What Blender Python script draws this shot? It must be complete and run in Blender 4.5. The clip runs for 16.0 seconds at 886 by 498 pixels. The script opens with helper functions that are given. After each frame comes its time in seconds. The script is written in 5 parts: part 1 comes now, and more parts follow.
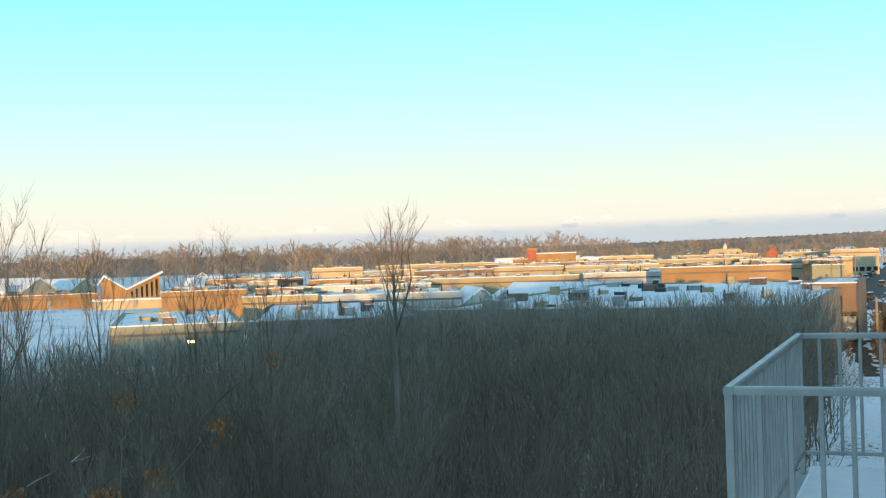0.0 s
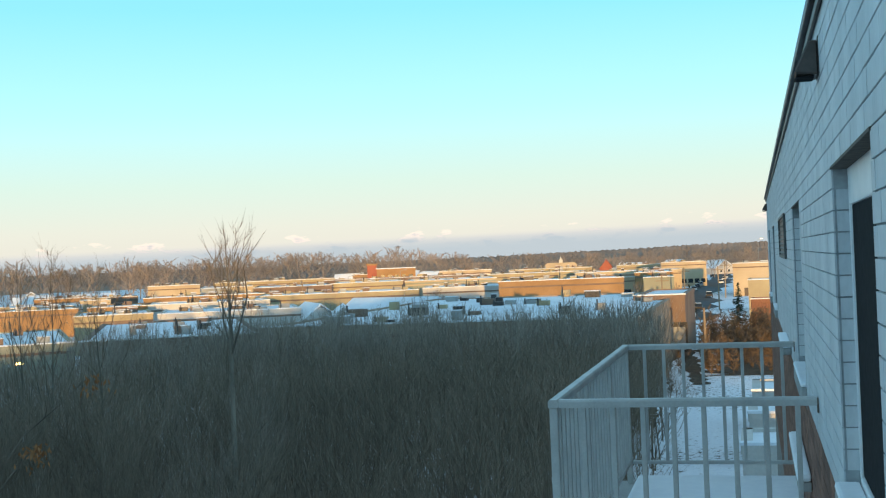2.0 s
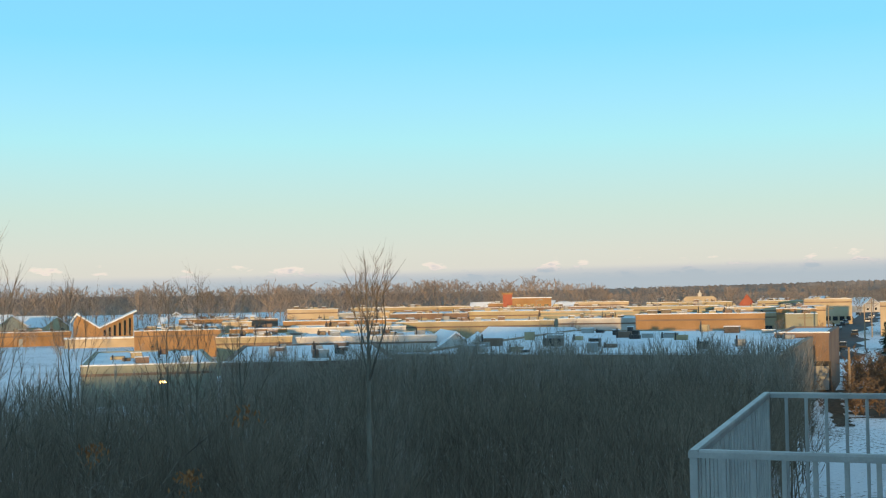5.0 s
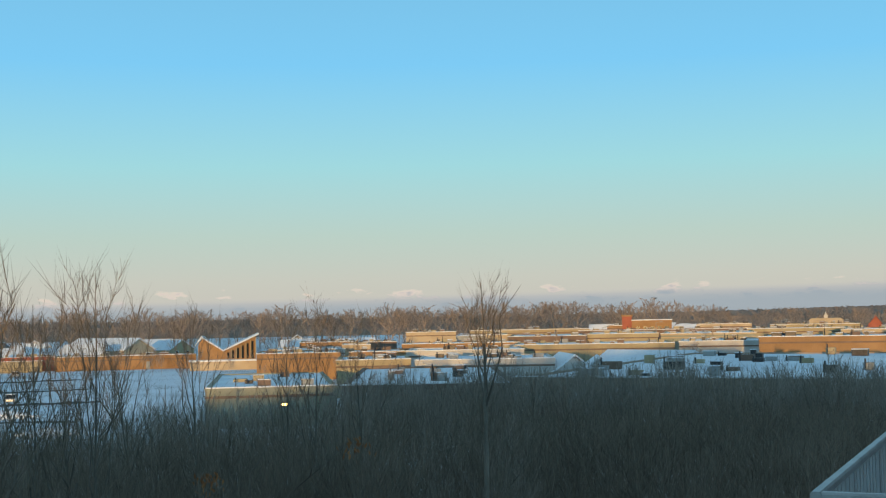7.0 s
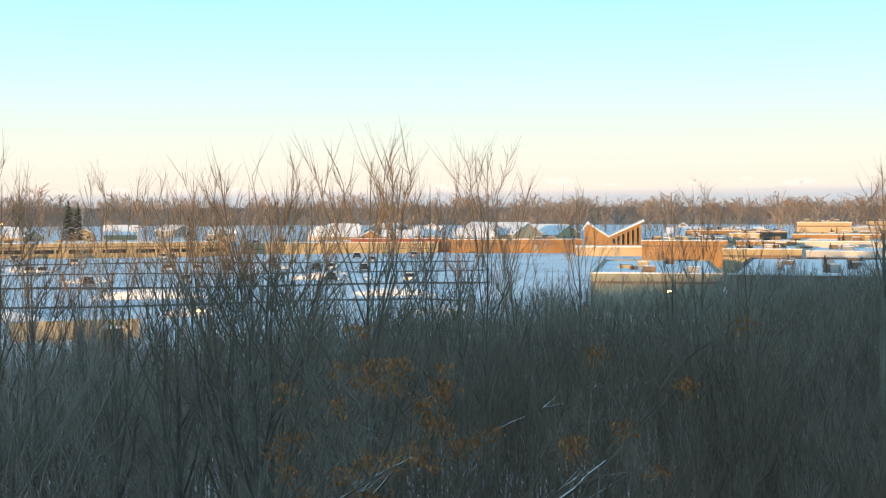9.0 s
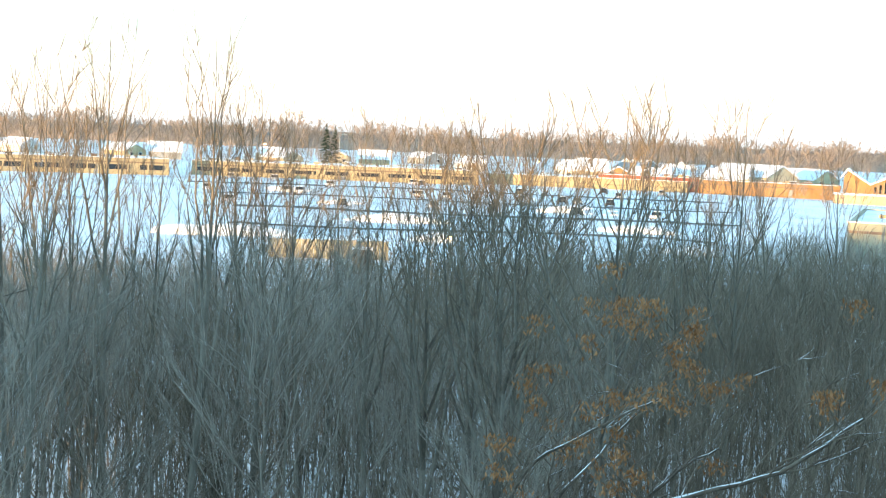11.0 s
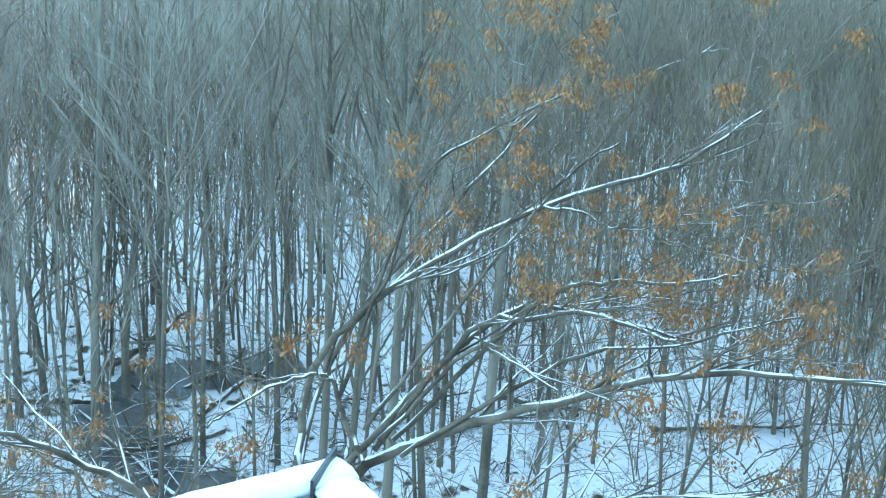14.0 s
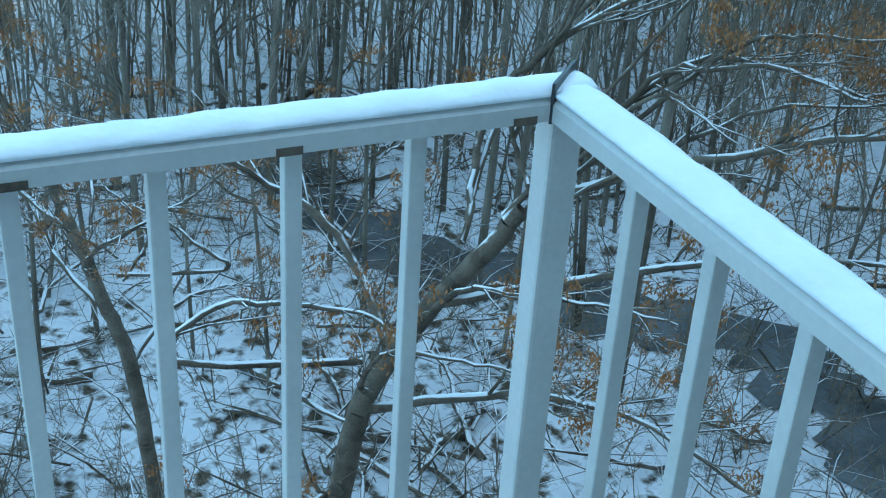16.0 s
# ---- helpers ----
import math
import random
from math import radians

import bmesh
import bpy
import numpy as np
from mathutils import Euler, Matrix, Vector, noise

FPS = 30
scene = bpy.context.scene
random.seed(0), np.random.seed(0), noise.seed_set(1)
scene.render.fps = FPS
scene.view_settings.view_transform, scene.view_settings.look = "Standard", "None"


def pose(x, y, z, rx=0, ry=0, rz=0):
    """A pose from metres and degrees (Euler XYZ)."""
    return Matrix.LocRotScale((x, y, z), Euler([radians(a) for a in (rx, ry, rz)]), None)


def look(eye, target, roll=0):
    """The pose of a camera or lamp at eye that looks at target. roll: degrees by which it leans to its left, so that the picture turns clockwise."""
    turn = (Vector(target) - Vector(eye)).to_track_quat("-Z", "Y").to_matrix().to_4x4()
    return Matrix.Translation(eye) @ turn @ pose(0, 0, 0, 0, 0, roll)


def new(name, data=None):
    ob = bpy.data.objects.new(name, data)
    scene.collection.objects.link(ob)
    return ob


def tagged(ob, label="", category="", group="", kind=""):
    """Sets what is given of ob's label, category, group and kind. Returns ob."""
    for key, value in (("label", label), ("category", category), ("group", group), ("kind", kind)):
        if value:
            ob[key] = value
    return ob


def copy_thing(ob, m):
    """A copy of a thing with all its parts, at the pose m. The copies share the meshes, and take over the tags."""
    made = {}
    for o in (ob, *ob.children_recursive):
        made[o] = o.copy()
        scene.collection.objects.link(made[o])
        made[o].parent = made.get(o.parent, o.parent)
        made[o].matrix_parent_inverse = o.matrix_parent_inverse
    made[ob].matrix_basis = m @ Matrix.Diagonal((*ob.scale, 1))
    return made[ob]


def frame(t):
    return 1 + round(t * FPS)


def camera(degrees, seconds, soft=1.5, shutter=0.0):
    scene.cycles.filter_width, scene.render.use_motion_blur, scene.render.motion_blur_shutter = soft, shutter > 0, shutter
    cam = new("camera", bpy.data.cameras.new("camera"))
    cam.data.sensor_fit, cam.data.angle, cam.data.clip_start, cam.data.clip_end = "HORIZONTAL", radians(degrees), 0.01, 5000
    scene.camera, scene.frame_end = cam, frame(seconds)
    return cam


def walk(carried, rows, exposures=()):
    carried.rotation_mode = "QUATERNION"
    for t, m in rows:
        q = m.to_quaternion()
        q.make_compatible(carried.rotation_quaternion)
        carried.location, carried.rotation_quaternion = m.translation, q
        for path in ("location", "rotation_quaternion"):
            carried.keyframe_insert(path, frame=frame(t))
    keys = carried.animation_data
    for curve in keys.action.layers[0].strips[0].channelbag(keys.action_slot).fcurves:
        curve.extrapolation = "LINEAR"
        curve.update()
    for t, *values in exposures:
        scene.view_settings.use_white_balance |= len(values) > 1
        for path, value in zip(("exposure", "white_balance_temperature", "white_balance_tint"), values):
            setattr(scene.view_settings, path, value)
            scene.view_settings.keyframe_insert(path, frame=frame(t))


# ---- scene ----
# ---- camera and its walk ----
EYE = 12.5            # height of the balcony's standing eye over the ground


def aimed(x, y, z, turn, tilt, lean):
    """A camera pose: turned left of +Y, tilted up, leaning, in degrees."""
    return pose(x, y, z, 90 + tilt, 0, turn) @ pose(0, 0, 0, 0, 0, lean)


PATH = [
    (0.0, -0.299, -0.026, 12.643, 21.38, 0.01, -1.80),
    (0.5, -0.278, 0.033, 12.636, 15.73, -0.13, -2.06),
    (1.0, -0.269, 0.095, 12.637, 12.69, -0.40, -2.05),
    (1.5, -0.256, 0.084, 12.643, 12.62, -0.04, -2.70),
    (2.0, -0.256, 0.078, 12.642, 14.00, 0.46, -2.32),
    (2.5, -0.258, 0.061, 12.638, 14.64, 0.89, -1.65),
    (3.0, -0.257, 0.052, 12.639, 15.36, 1.23, -1.75),
    (3.5, -0.256, 0.056, 12.638, 15.11, 1.43, -1.56),
    (4.0, -0.254, 0.043, 12.643, 15.72, 1.35, -1.74),
    (4.5, -0.249, -0.054, 12.675, 17.69, 1.90, -1.84),
    (4.7, -0.250, -0.096, 12.697, 18.85, 1.85, -1.43),
    (6.8, -0.226, 0.026, 12.788, 24.76, 3.69, -0.99),
    (7.0, -0.240, 0.024, 12.786, 25.63, 3.08, -1.08),
    (7.2, -0.250, 0.020, 12.780, 26.45, 2.70, -0.80),
    (7.5, -0.270, 0.014, 12.762, 29.55, 1.47, -0.14),
    (8.0, -0.240, 0.024, 12.730, 33.68, -1.10, 0.78),
    (8.5, -0.258, 0.045, 12.706, 39.85, -3.15, -0.58),
    (9.0, -0.282, 0.054, 12.694, 43.28, -1.92, -0.16),
    (9.5, -0.321, 0.049, 12.688, 48.05, -2.08, 0.26),
    (9.7, -0.308, 0.015, 12.685, 49.02, -1.77, 0.50),
    (11.8, -0.309, -0.067, 12.722, 58.29, -8.22, 2.73),
    (12.0, -0.307, -0.080, 12.716, 59.20, -9.02, 2.67),
    (12.5, -0.265, -0.107, 12.667, 60.91, -13.10, 2.92),
    (13.0, -0.310, -0.053, 12.589, 58.77, -17.39, 2.89),
    (13.5, -0.352, 0.011, 12.554, 53.90, -18.18, 2.61),
    (14.0, -0.350, 0.048, 12.522, 49.66, -17.76, 2.55),
    (14.5, -0.349, 0.035, 12.494, 48.79, -17.75, 3.62),
    (15.0, -0.345, 0.030, 12.460, 50.35, -20.99, 3.18),
    (15.5, -0.330, -0.026, 12.426, 54.38, -24.72, 3.88),
    (16.0, -0.306, -0.074, 12.386, 57.25, -29.07, 3.70),
]
cam = camera(39.17, 16.0, soft=1.2)
walk(cam, [(t, aimed(*row)) for t, *row in PATH],
     exposures=[(0.0, 0.48, 6850, 11), (1.0, 0.3, 6750, 11), (2.0, 0.33, 6650, 10), (3.0, 0.28, 6620, 10), (4.0, 0.2, 6550, 10), (4.7, 0.12, 6500, 10),
                (6.8, -0.25, 6500, 10), (7.5, -0.25, 6600, 10), (8.0, 0.06, 6550, 10), (8.5, 0.32, 7000, 18), (9.0, 0.5, 7050, 18), (9.7, 0.6, 7050, 17),
                (11.8, 2.2, 7000, 12), (12.0, 2.3, 7000, 12), (12.5, 2.68, 6750, 12), (13.0, 2.7, 6780, 12), (13.5, 2.7, 6650, 11), (14.5, 2.35, 6350, 10), (15.2, 1.75, 6250, 9), (16.0, 1.42, 6150, 9)])

# ---- world and sun ----
SUN_UP, SUN_SIDE = 1.9, 73.0     # elevation; how far the sun stands behind the facade's normal
world = bpy.data.worlds.new("sky")
scene.world = world
world.use_nodes = True


def tree_of(nt):
    """Short makers for a node tree: node(), link()."""
    def node(kind, **props):
        n = nt.nodes.new(kind)
        for key, value in props.items():
            if key == "op":
                n.operation = value
            elif key == "blend":
                n.data_type, n.blend_type = "RGBA", value
        return n

    def link(a, b):
        nt.links.new(a, b)
    return node, link


def ramp_node(node, stops):
    r = node("ShaderNodeValToRGB")
    r.color_ramp.elements[0].position, r.color_ramp.elements[0].color = stops[0][0], (*stops[0][1], 1)
    r.color_ramp.elements[1].position, r.color_ramp.elements[1].color = stops[-1][0], (*stops[-1][1], 1)
    for p, col in stops[1:-1]:
        e = r.color_ramp.elements.new(p)
        e.color = (*col, 1)
    return r


def build_sky():
    nt = world.node_tree
    nt.nodes.clear()
    node, link = tree_of(nt)
    out, back = node("ShaderNodeOutputWorld"), node("ShaderNodeBackground")
    link(back.outputs[0], out.inputs[0])
    back.inputs[1].default_value = 1.3
    sky = node("ShaderNodeTexSky")
    sky.sky_type, sky.sun_disc = "NISHITA", False
    sky.sun_elevation, sky.sun_rotation = radians(SUN_UP), radians(90 + SUN_SIDE)
    sky.altitude, sky.air_density, sky.dust_density = 100, 1.0, 1.0
    co = node("ShaderNodeTexCoord")
    sep = node("ShaderNodeSeparateXYZ")
    link(co.outputs["Generated"], sep.inputs[0])
    # clear winter evening sky: pale peach over the horizon, cyan, then blue
    clear = ramp_node(node, [(0.0, (0.54, 0.51, 0.455)), (0.03, (0.54, 0.555, 0.49)), (0.065, (0.46, 0.595, 0.54)),
                             (0.12, (0.33, 0.65, 0.70)), (0.20, (0.19, 0.56, 0.86)), (0.36, (0.17, 0.42, 0.62)), (1.0, (0.21, 0.31, 0.40))])
    link(sep.outputs[2], clear.inputs[0])
    nish = node("ShaderNodeMix", blend="MIX")
    nish.inputs[0].default_value = 0.04
    dim = node("ShaderNodeMix", blend="MULTIPLY")
    dim.inputs[0].default_value = 1.0
    dim.inputs[7].default_value = (0.12, 0.12, 0.12, 1)
    link(sky.outputs[0], dim.inputs[6])
    link(clear.outputs[0], nish.inputs[6])
    link(dim.outputs[2], nish.inputs[7])
    # low cloud bank, thinning out to the west
    stretch = node("ShaderNodeMapping")
    stretch.inputs[3].default_value = (30, 30, 90)
    link(co.outputs["Generated"], stretch.inputs[0])
    puffs = node("ShaderNodeTexNoise")
    puffs.inputs["Scale"].default_value, puffs.inputs["Detail"].default_value = 1.3, 5
    link(stretch.outputs[0], puffs.inputs["Vector"])
    edge = node("ShaderNodeMath", op="MULTIPLY_ADD")
    edge.inputs[1].default_value, edge.inputs[2].default_value = 0.011, 0.0245
    link(sep.outputs[0], edge.inputs[0])
    bumps = node("ShaderNodeMath", op="MULTIPLY_ADD")
    bumps.inputs[1].default_value, bumps.inputs[2].default_value = 0.05, -0.002
    crest = node("ShaderNodeMath", op="SUBTRACT")
    crest.inputs[1].default_value, crest.use_clamp = 0.53, True
    link(puffs.outputs[0], crest.inputs[0])
    link(crest.outputs[0], bumps.inputs[0])
    top = node("ShaderNodeMath", op="ADD")
    link(edge.outputs[0], top.inputs[0])
    link(bumps.outputs[0], top.inputs[1])
    under = node("ShaderNodeMath", op="SUBTRACT")
    link(top.outputs[0], under.inputs[0])
    link(sep.outputs[2], under.inputs[1])
    mask = node("ShaderNodeMapRange")
    mask.inputs[1].default_value, mask.inputs[2].default_value = -0.002, 0.004
    link(under.outputs[0], mask.inputs[0])
    grey = [(0.006, (0.385, 0.415, 0.43)), (0.012, (0.335, 0.385, 0.42)), (0.03, (0.335, 0.38, 0.41))]
    dull = ramp_node(node, [(0.0, (0.53, 0.52, 0.47)), (0.003, (0.47, 0.47, 0.455))] + grey)
    sunny = ramp_node(node, [(0.0, (0.80, 0.665, 0.56)), (0.004, (0.62, 0.55, 0.50)), (0.008, (0.41, 0.425, 0.435))] + grey[1:])
    lit = node("ShaderNodeMapRange")
    lit.inputs[1].default_value, lit.inputs[2].default_value = 0.02, 0.07
    link(crest.outputs[0], lit.inputs[0])
    link(under.outputs[0], dull.inputs[0])
    link(under.outputs[0], sunny.inputs[0])
    tint = node("ShaderNodeMix", blend="MIX")
    link(lit.outputs[0], tint.inputs[0])
    link(dull.outputs[0], tint.inputs[6])
    link(sunny.outputs[0], tint.inputs[7])
    mixed = node("ShaderNodeMix", blend="MIX")
    link(mask.outputs[0], mixed.inputs[0])
    link(nish.outputs[2], mixed.inputs[6])
    link(tint.outputs[2], mixed.inputs[7])
    link(mixed.outputs[2], back.inputs[0])


build_sky()
sun = new("sun", bpy.data.lights.new("sun", "SUN"))
sun.data.energy, sun.data.angle, sun.data.color = 4.0, radians(0.6), (1.0, 0.60, 0.22)
s_dir = Vector((math.cos(radians(SUN_SIDE)), -math.sin(radians(SUN_SIDE)), math.tan(radians(SUN_UP))))
sun.matrix_world = look(s_dir * 50, (0, 0, 0))


# ---- materials ----
def stuff_mat(name, dark, light, scale=8.0, rough=0.8, metal=0.0, bump=0.3, fine=60.0, spread=0.0, snow=None, stretch=(1, 1, 1), spec=0.4):
    """A two-scale noise material; snow: (least upward normal, share) lays snow on what faces up."""
    m = bpy.data.materials.new(name)
    m.use_nodes = True
    nt = m.node_tree
    node, link = tree_of(nt)
    bsdf = nt.nodes["Principled BSDF"]
    geo, co, mp = node("ShaderNodeNewGeometry"), node("ShaderNodeTexCoord"), node("ShaderNodeMapping")
    mp.inputs[3].default_value = stretch
    link(geo.outputs["Position"], mp.inputs[0])
    big, small = node("ShaderNodeTexNoise"), node("ShaderNodeTexNoise")
    big.inputs["Scale"].default_value, big.inputs["Detail"].default_value = scale, 5
    small.inputs["Scale"].default_value, small.inputs["Detail"].default_value = fine, 3
    link(mp.outputs[0], big.inputs["Vector"])
    link(mp.outputs[0], small.inputs["Vector"])
    both = node("ShaderNodeMath", op="MULTIPLY_ADD")
    both.inputs[1].default_value = 0.4
    link(small.outputs[0], both.inputs[0])
    half = node("ShaderNodeMath", op="MULTIPLY_ADD")
    half.inputs[1].default_value, half.inputs[2].default_value = 0.9, -0.15
    link(big.outputs[0], half.inputs[0])
    link(half.outputs[0], both.inputs[2])
    last = both.outputs[0]
    if spread:
        info = node("ShaderNodeObjectInfo")
        isl = node("ShaderNodeMath", op="ADD")
        link(info.outputs["Random"], isl.inputs[0])
        link(geo.outputs["Random Per Island"], isl.inputs[1])
        frac = node("ShaderNodeMath", op="FRACT")
        link(isl.outputs[0], frac.inputs[0])
        add = node("ShaderNodeMath", op="MULTIPLY_ADD")
        add.inputs[1].default_value = spread
        link(frac.outputs[0], add.inputs[0])
        sub = node("ShaderNodeMath", op="SUBTRACT")
        link(last, sub.inputs[0])
        sub.inputs[1].default_value = spread / 2
        link(sub.outputs[0], add.inputs[2])
        last = add.outputs[0]
    r = ramp_node(node, [(0.25, dark), (0.75, light)])
    link(last, r.inputs[0])
    colour = r.outputs[0]
    if snow:
        up = node("ShaderNodeSeparateXYZ")
        link(geo.outputs["Normal"], up.inputs[0])
        patch = node("ShaderNodeTexNoise")
        patch.inputs["Scale"].default_value, patch.inputs["Detail"].default_value = 2.2, 3
        link(geo.outputs["Position"], patch.inputs["Vector"])
        lay = node("ShaderNodeMath", op="MULTIPLY_ADD")
        lay.inputs[1].default_value = 1.6
        link(patch.outputs[0], lay.inputs[0])
        link(up.outputs[2], lay.inputs[2])
        on = node("ShaderNodeMapRange")
        on.inputs[1].default_value, on.inputs[2].default_value = snow, snow + 0.12
        link(lay.outputs[0], on.inputs[0])
        mix = node("ShaderNodeMix", blend="MIX")
        link(on.outputs[0], mix.inputs[0])
        link(colour, mix.inputs[6])
        mix.inputs[7].default_value = (0.82, 0.84, 0.87, 1)
        colour = mix.outputs[2]
    link(colour, bsdf.inputs["Base Color"])
    bsdf.inputs["Roughness"].default_value, bsdf.inputs["Metallic"].default_value = rough, metal
    bsdf.inputs["Specular IOR Level"].default_value = spec
    if bump:
        b = node("ShaderNodeBump")
        b.inputs["Strength"].default_value, b.inputs["Distance"].default_value = bump, 0.4 / fine
        link(both.outputs[0], b.inputs["Height"])
        link(b.outputs[0], bsdf.inputs["Normal"])
    return m


M_SNOW = stuff_mat("snow", (0.72, 0.75, 0.80), (0.86, 0.88, 0.90), 0.6, 0.75, 0, 0.35, 14, spec=0.2)
M_CAP = stuff_mat("snow_cap", (0.80, 0.83, 0.87), (0.90, 0.92, 0.94), 9, 0.7, 0, 0.8, 70, spec=0.2)
M_ROOFSNOW = stuff_mat("roof_snow", (0.62, 0.66, 0.72), (0.86, 0.88, 0.9), 0.12, 0.8, 0, 0.2, 2, spec=0.2)
M_LITTER = stuff_mat("leaf_litter", (0.035, 0.028, 0.022), (0.16, 0.12, 0.085), 1.5, 0.95, 0, 0.6, 18, spec=0.1)
M_CREEK = stuff_mat("creek_ice", (0.03, 0.033, 0.033), (0.17, 0.175, 0.18), 1.1, 0.3, 0, 0.25, 9)
M_BARK = stuff_mat("bark", (0.10, 0.082, 0.064), (0.28, 0.24, 0.195), 3, 0.92, 0, 0.5, 35, spread=0.25, snow=1.86, stretch=(1, 1, 0.3), spec=0.1)
M_BARKN = stuff_mat("bark_snowy", (0.07, 0.055, 0.042), (0.21, 0.17, 0.135), 5, 0.92, 0, 0.5, 45, spread=0.2, snow=1.48, spec=0.1)
M_FINE = stuff_mat("fine_branches", (0.10, 0.075, 0.055), (0.26, 0.21, 0.165), 5, 0.92, 0, 0, 45, spread=0.2, snow=1.76, spec=0.1)
M_TWIG = stuff_mat("twigs", (0.125, 0.098, 0.073), (0.30, 0.24, 0.18), 0.35, 0.95, 0, 0, 5, spread=0.35, snow=1.98, spec=0.05)
# lighter copy of the twigs: sky light and glare put into the colour
M_LITTWIG = stuff_mat("lit_twigs", (0.185, 0.155, 0.126), (0.42, 0.36, 0.298), 0.5, 0.95, 0, 0, 6, spread=0.35, snow=1.9, spec=0.05)
M_BRUSH = stuff_mat("red_brush", (0.10, 0.074, 0.052), (0.24, 0.172, 0.118), 0.4, 0.95, 0, 0, 5, spread=0.3, spec=0.05)
# pale brown: distance haze and some sunlight are put into the colour
M_FARWOOD = stuff_mat("far_wood", (0.22, 0.178, 0.148), (0.42, 0.335, 0.275), 0.03, 0.95, 0, 0, 0.3, spread=0.4, spec=0.0)
M_KEYS = stuff_mat("seed_keys", (0.26, 0.11, 0.045), (0.47, 0.23, 0.105), 6, 0.85, 0, 0, 40, spread=0.4, spec=0.15)
M_CONIFER = stuff_mat("conifer", (0.015, 0.022, 0.014), (0.05, 0.07, 0.04), 1.2, 0.9, 0, 0, 9, spread=0.3, spec=0.1)
M_PAINTBRICK = stuff_mat("painted_brick", (0.46, 0.49, 0.51), (0.66, 0.68, 0.69), 3.5, 0.6, 0, 0.8, 70, spread=0.16, stretch=(1, 1, 0.45))
# painted joints, darkened by dirt and by the recess shade in the colour
M_SHADEJOINT = stuff_mat("painted_joint_shaded", (0.14, 0.15, 0.155), (0.44, 0.46, 0.47), 3, 0.9, 0, 0.4, 40)
M_BRICK = stuff_mat("red_brick", (0.13, 0.058, 0.038), (0.27, 0.13, 0.085), 4, 0.85, 0, 0.5, 70, spread=0.4)
M_JOINT = stuff_mat("grey_joint", (0.17, 0.15, 0.135), (0.28, 0.25, 0.23), 6, 0.9, 0, 0.4, 60)
M_RAIL = stuff_mat("rail_paint", (0.49, 0.48, 0.46), (0.62, 0.61, 0.585), 6, 0.42, 0.1, 0.12, 120)
M_RAILGREY = stuff_mat("rail_paint_weathered", (0.34, 0.34, 0.33), (0.50, 0.50, 0.48), 5, 0.45, 0.1, 0.15, 90)
# rust; on the window lintels it also stands for the soffit's shade
M_RUSTSHADE = stuff_mat("rust_stain_and_shade", (0.05, 0.035, 0.025), (0.16, 0.12, 0.09), 25, 0.8, 0.1, 0.3, 120)
M_FLASH = stuff_mat("dark_flashing", (0.035, 0.033, 0.033), (0.08, 0.075, 0.075), 4, 0.45, 0.5, 0.15, 50)
M_BROWNMETAL = stuff_mat("brown_metal", (0.055, 0.043, 0.037), (0.11, 0.09, 0.08), 8, 0.5, 0.2, 0.2, 70)
M_FRAME = stuff_mat("white_frame", (0.66, 0.68, 0.69), (0.78, 0.79, 0.79), 8, 0.45, 0, 0.1, 60)
M_SCREEN = stuff_mat("insect_screen", (0.010, 0.011, 0.012), (0.025, 0.025, 0.027), 30, 0.9, 0, 0.3, 400, spec=0.1)
M_LOUVRE = stuff_mat("louvre_metal", (0.06, 0.062, 0.062), (0.13, 0.135, 0.135), 9, 0.5, 0.4, 0.2, 80)
M_CONC = stuff_mat("concrete", (0.26, 0.26, 0.25), (0.40, 0.39, 0.37), 2.5, 0.9, 0, 0.4, 40)
M_ASPH = stuff_mat("asphalt", (0.04, 0.04, 0.042), (0.10, 0.10, 0.10), 0.25, 0.9, 0, 0.3, 8)
M_DARKHOLE = stuff_mat("dark_opening", (0.015, 0.015, 0.017), (0.04, 0.04, 0.042), 1, 0.4, 0, 0, 10)
M_ORANGE = stuff_mat("orange_brick", (0.25, 0.145, 0.065), (0.40, 0.24, 0.115), 0.25, 0.85, 0, 0.2, 6)
M_TAN = stuff_mat("tan_block", (0.30, 0.24, 0.14), (0.46, 0.385, 0.24), 0.2, 0.85, 0, 0.2, 6)
M_BROWNB = stuff_mat("brown_brick", (0.15, 0.10, 0.075), (0.25, 0.175, 0.13), 0.3, 0.88, 0, 0.2, 6)
# brown brick made lighter, so the shadowed warehouse wall blends with twigs
M_WAREB = stuff_mat("lightened_brick", (0.26, 0.19, 0.135), (0.40, 0.305, 0.22), 0.4, 0.88, 0, 0.2, 6)
M_WHITEB = stuff_mat("white_siding", (0.42, 0.40, 0.37), (0.60, 0.57, 0.53), 0.3, 0.7, 0, 0.15, 6)
M_GREYB = stuff_mat("grey_panel", (0.24, 0.25, 0.25), (0.36, 0.37, 0.36), 0.25, 0.7, 0, 0.15, 6)
M_OLIVE = stuff_mat("olive_panel", (0.22, 0.23, 0.17), (0.33, 0.33, 0.26), 0.2, 0.8, 0, 0.15, 6)
M_CREAM = stuff_mat("cream_stucco", (0.40, 0.31, 0.20), (0.54, 0.44, 0.30), 0.25, 0.8, 0, 0.15, 6)
M_REDROOF = stuff_mat("red_panel", (0.28, 0.07, 0.045), (0.42, 0.13, 0.08), 0.4, 0.7, 0, 0.1, 6)
M_GREEN = stuff_mat("green_awning", (0.10, 0.36, 0.06), (0.18, 0.52, 0.10), 0.5, 0.6, 0, 0.1, 6)
M_WOODPOLE = stuff_mat("pole_wood", (0.20, 0.15, 0.10), (0.36, 0.28, 0.19), 2, 0.9, 0, 0.4, 25, stretch=(1, 1, 0.15))
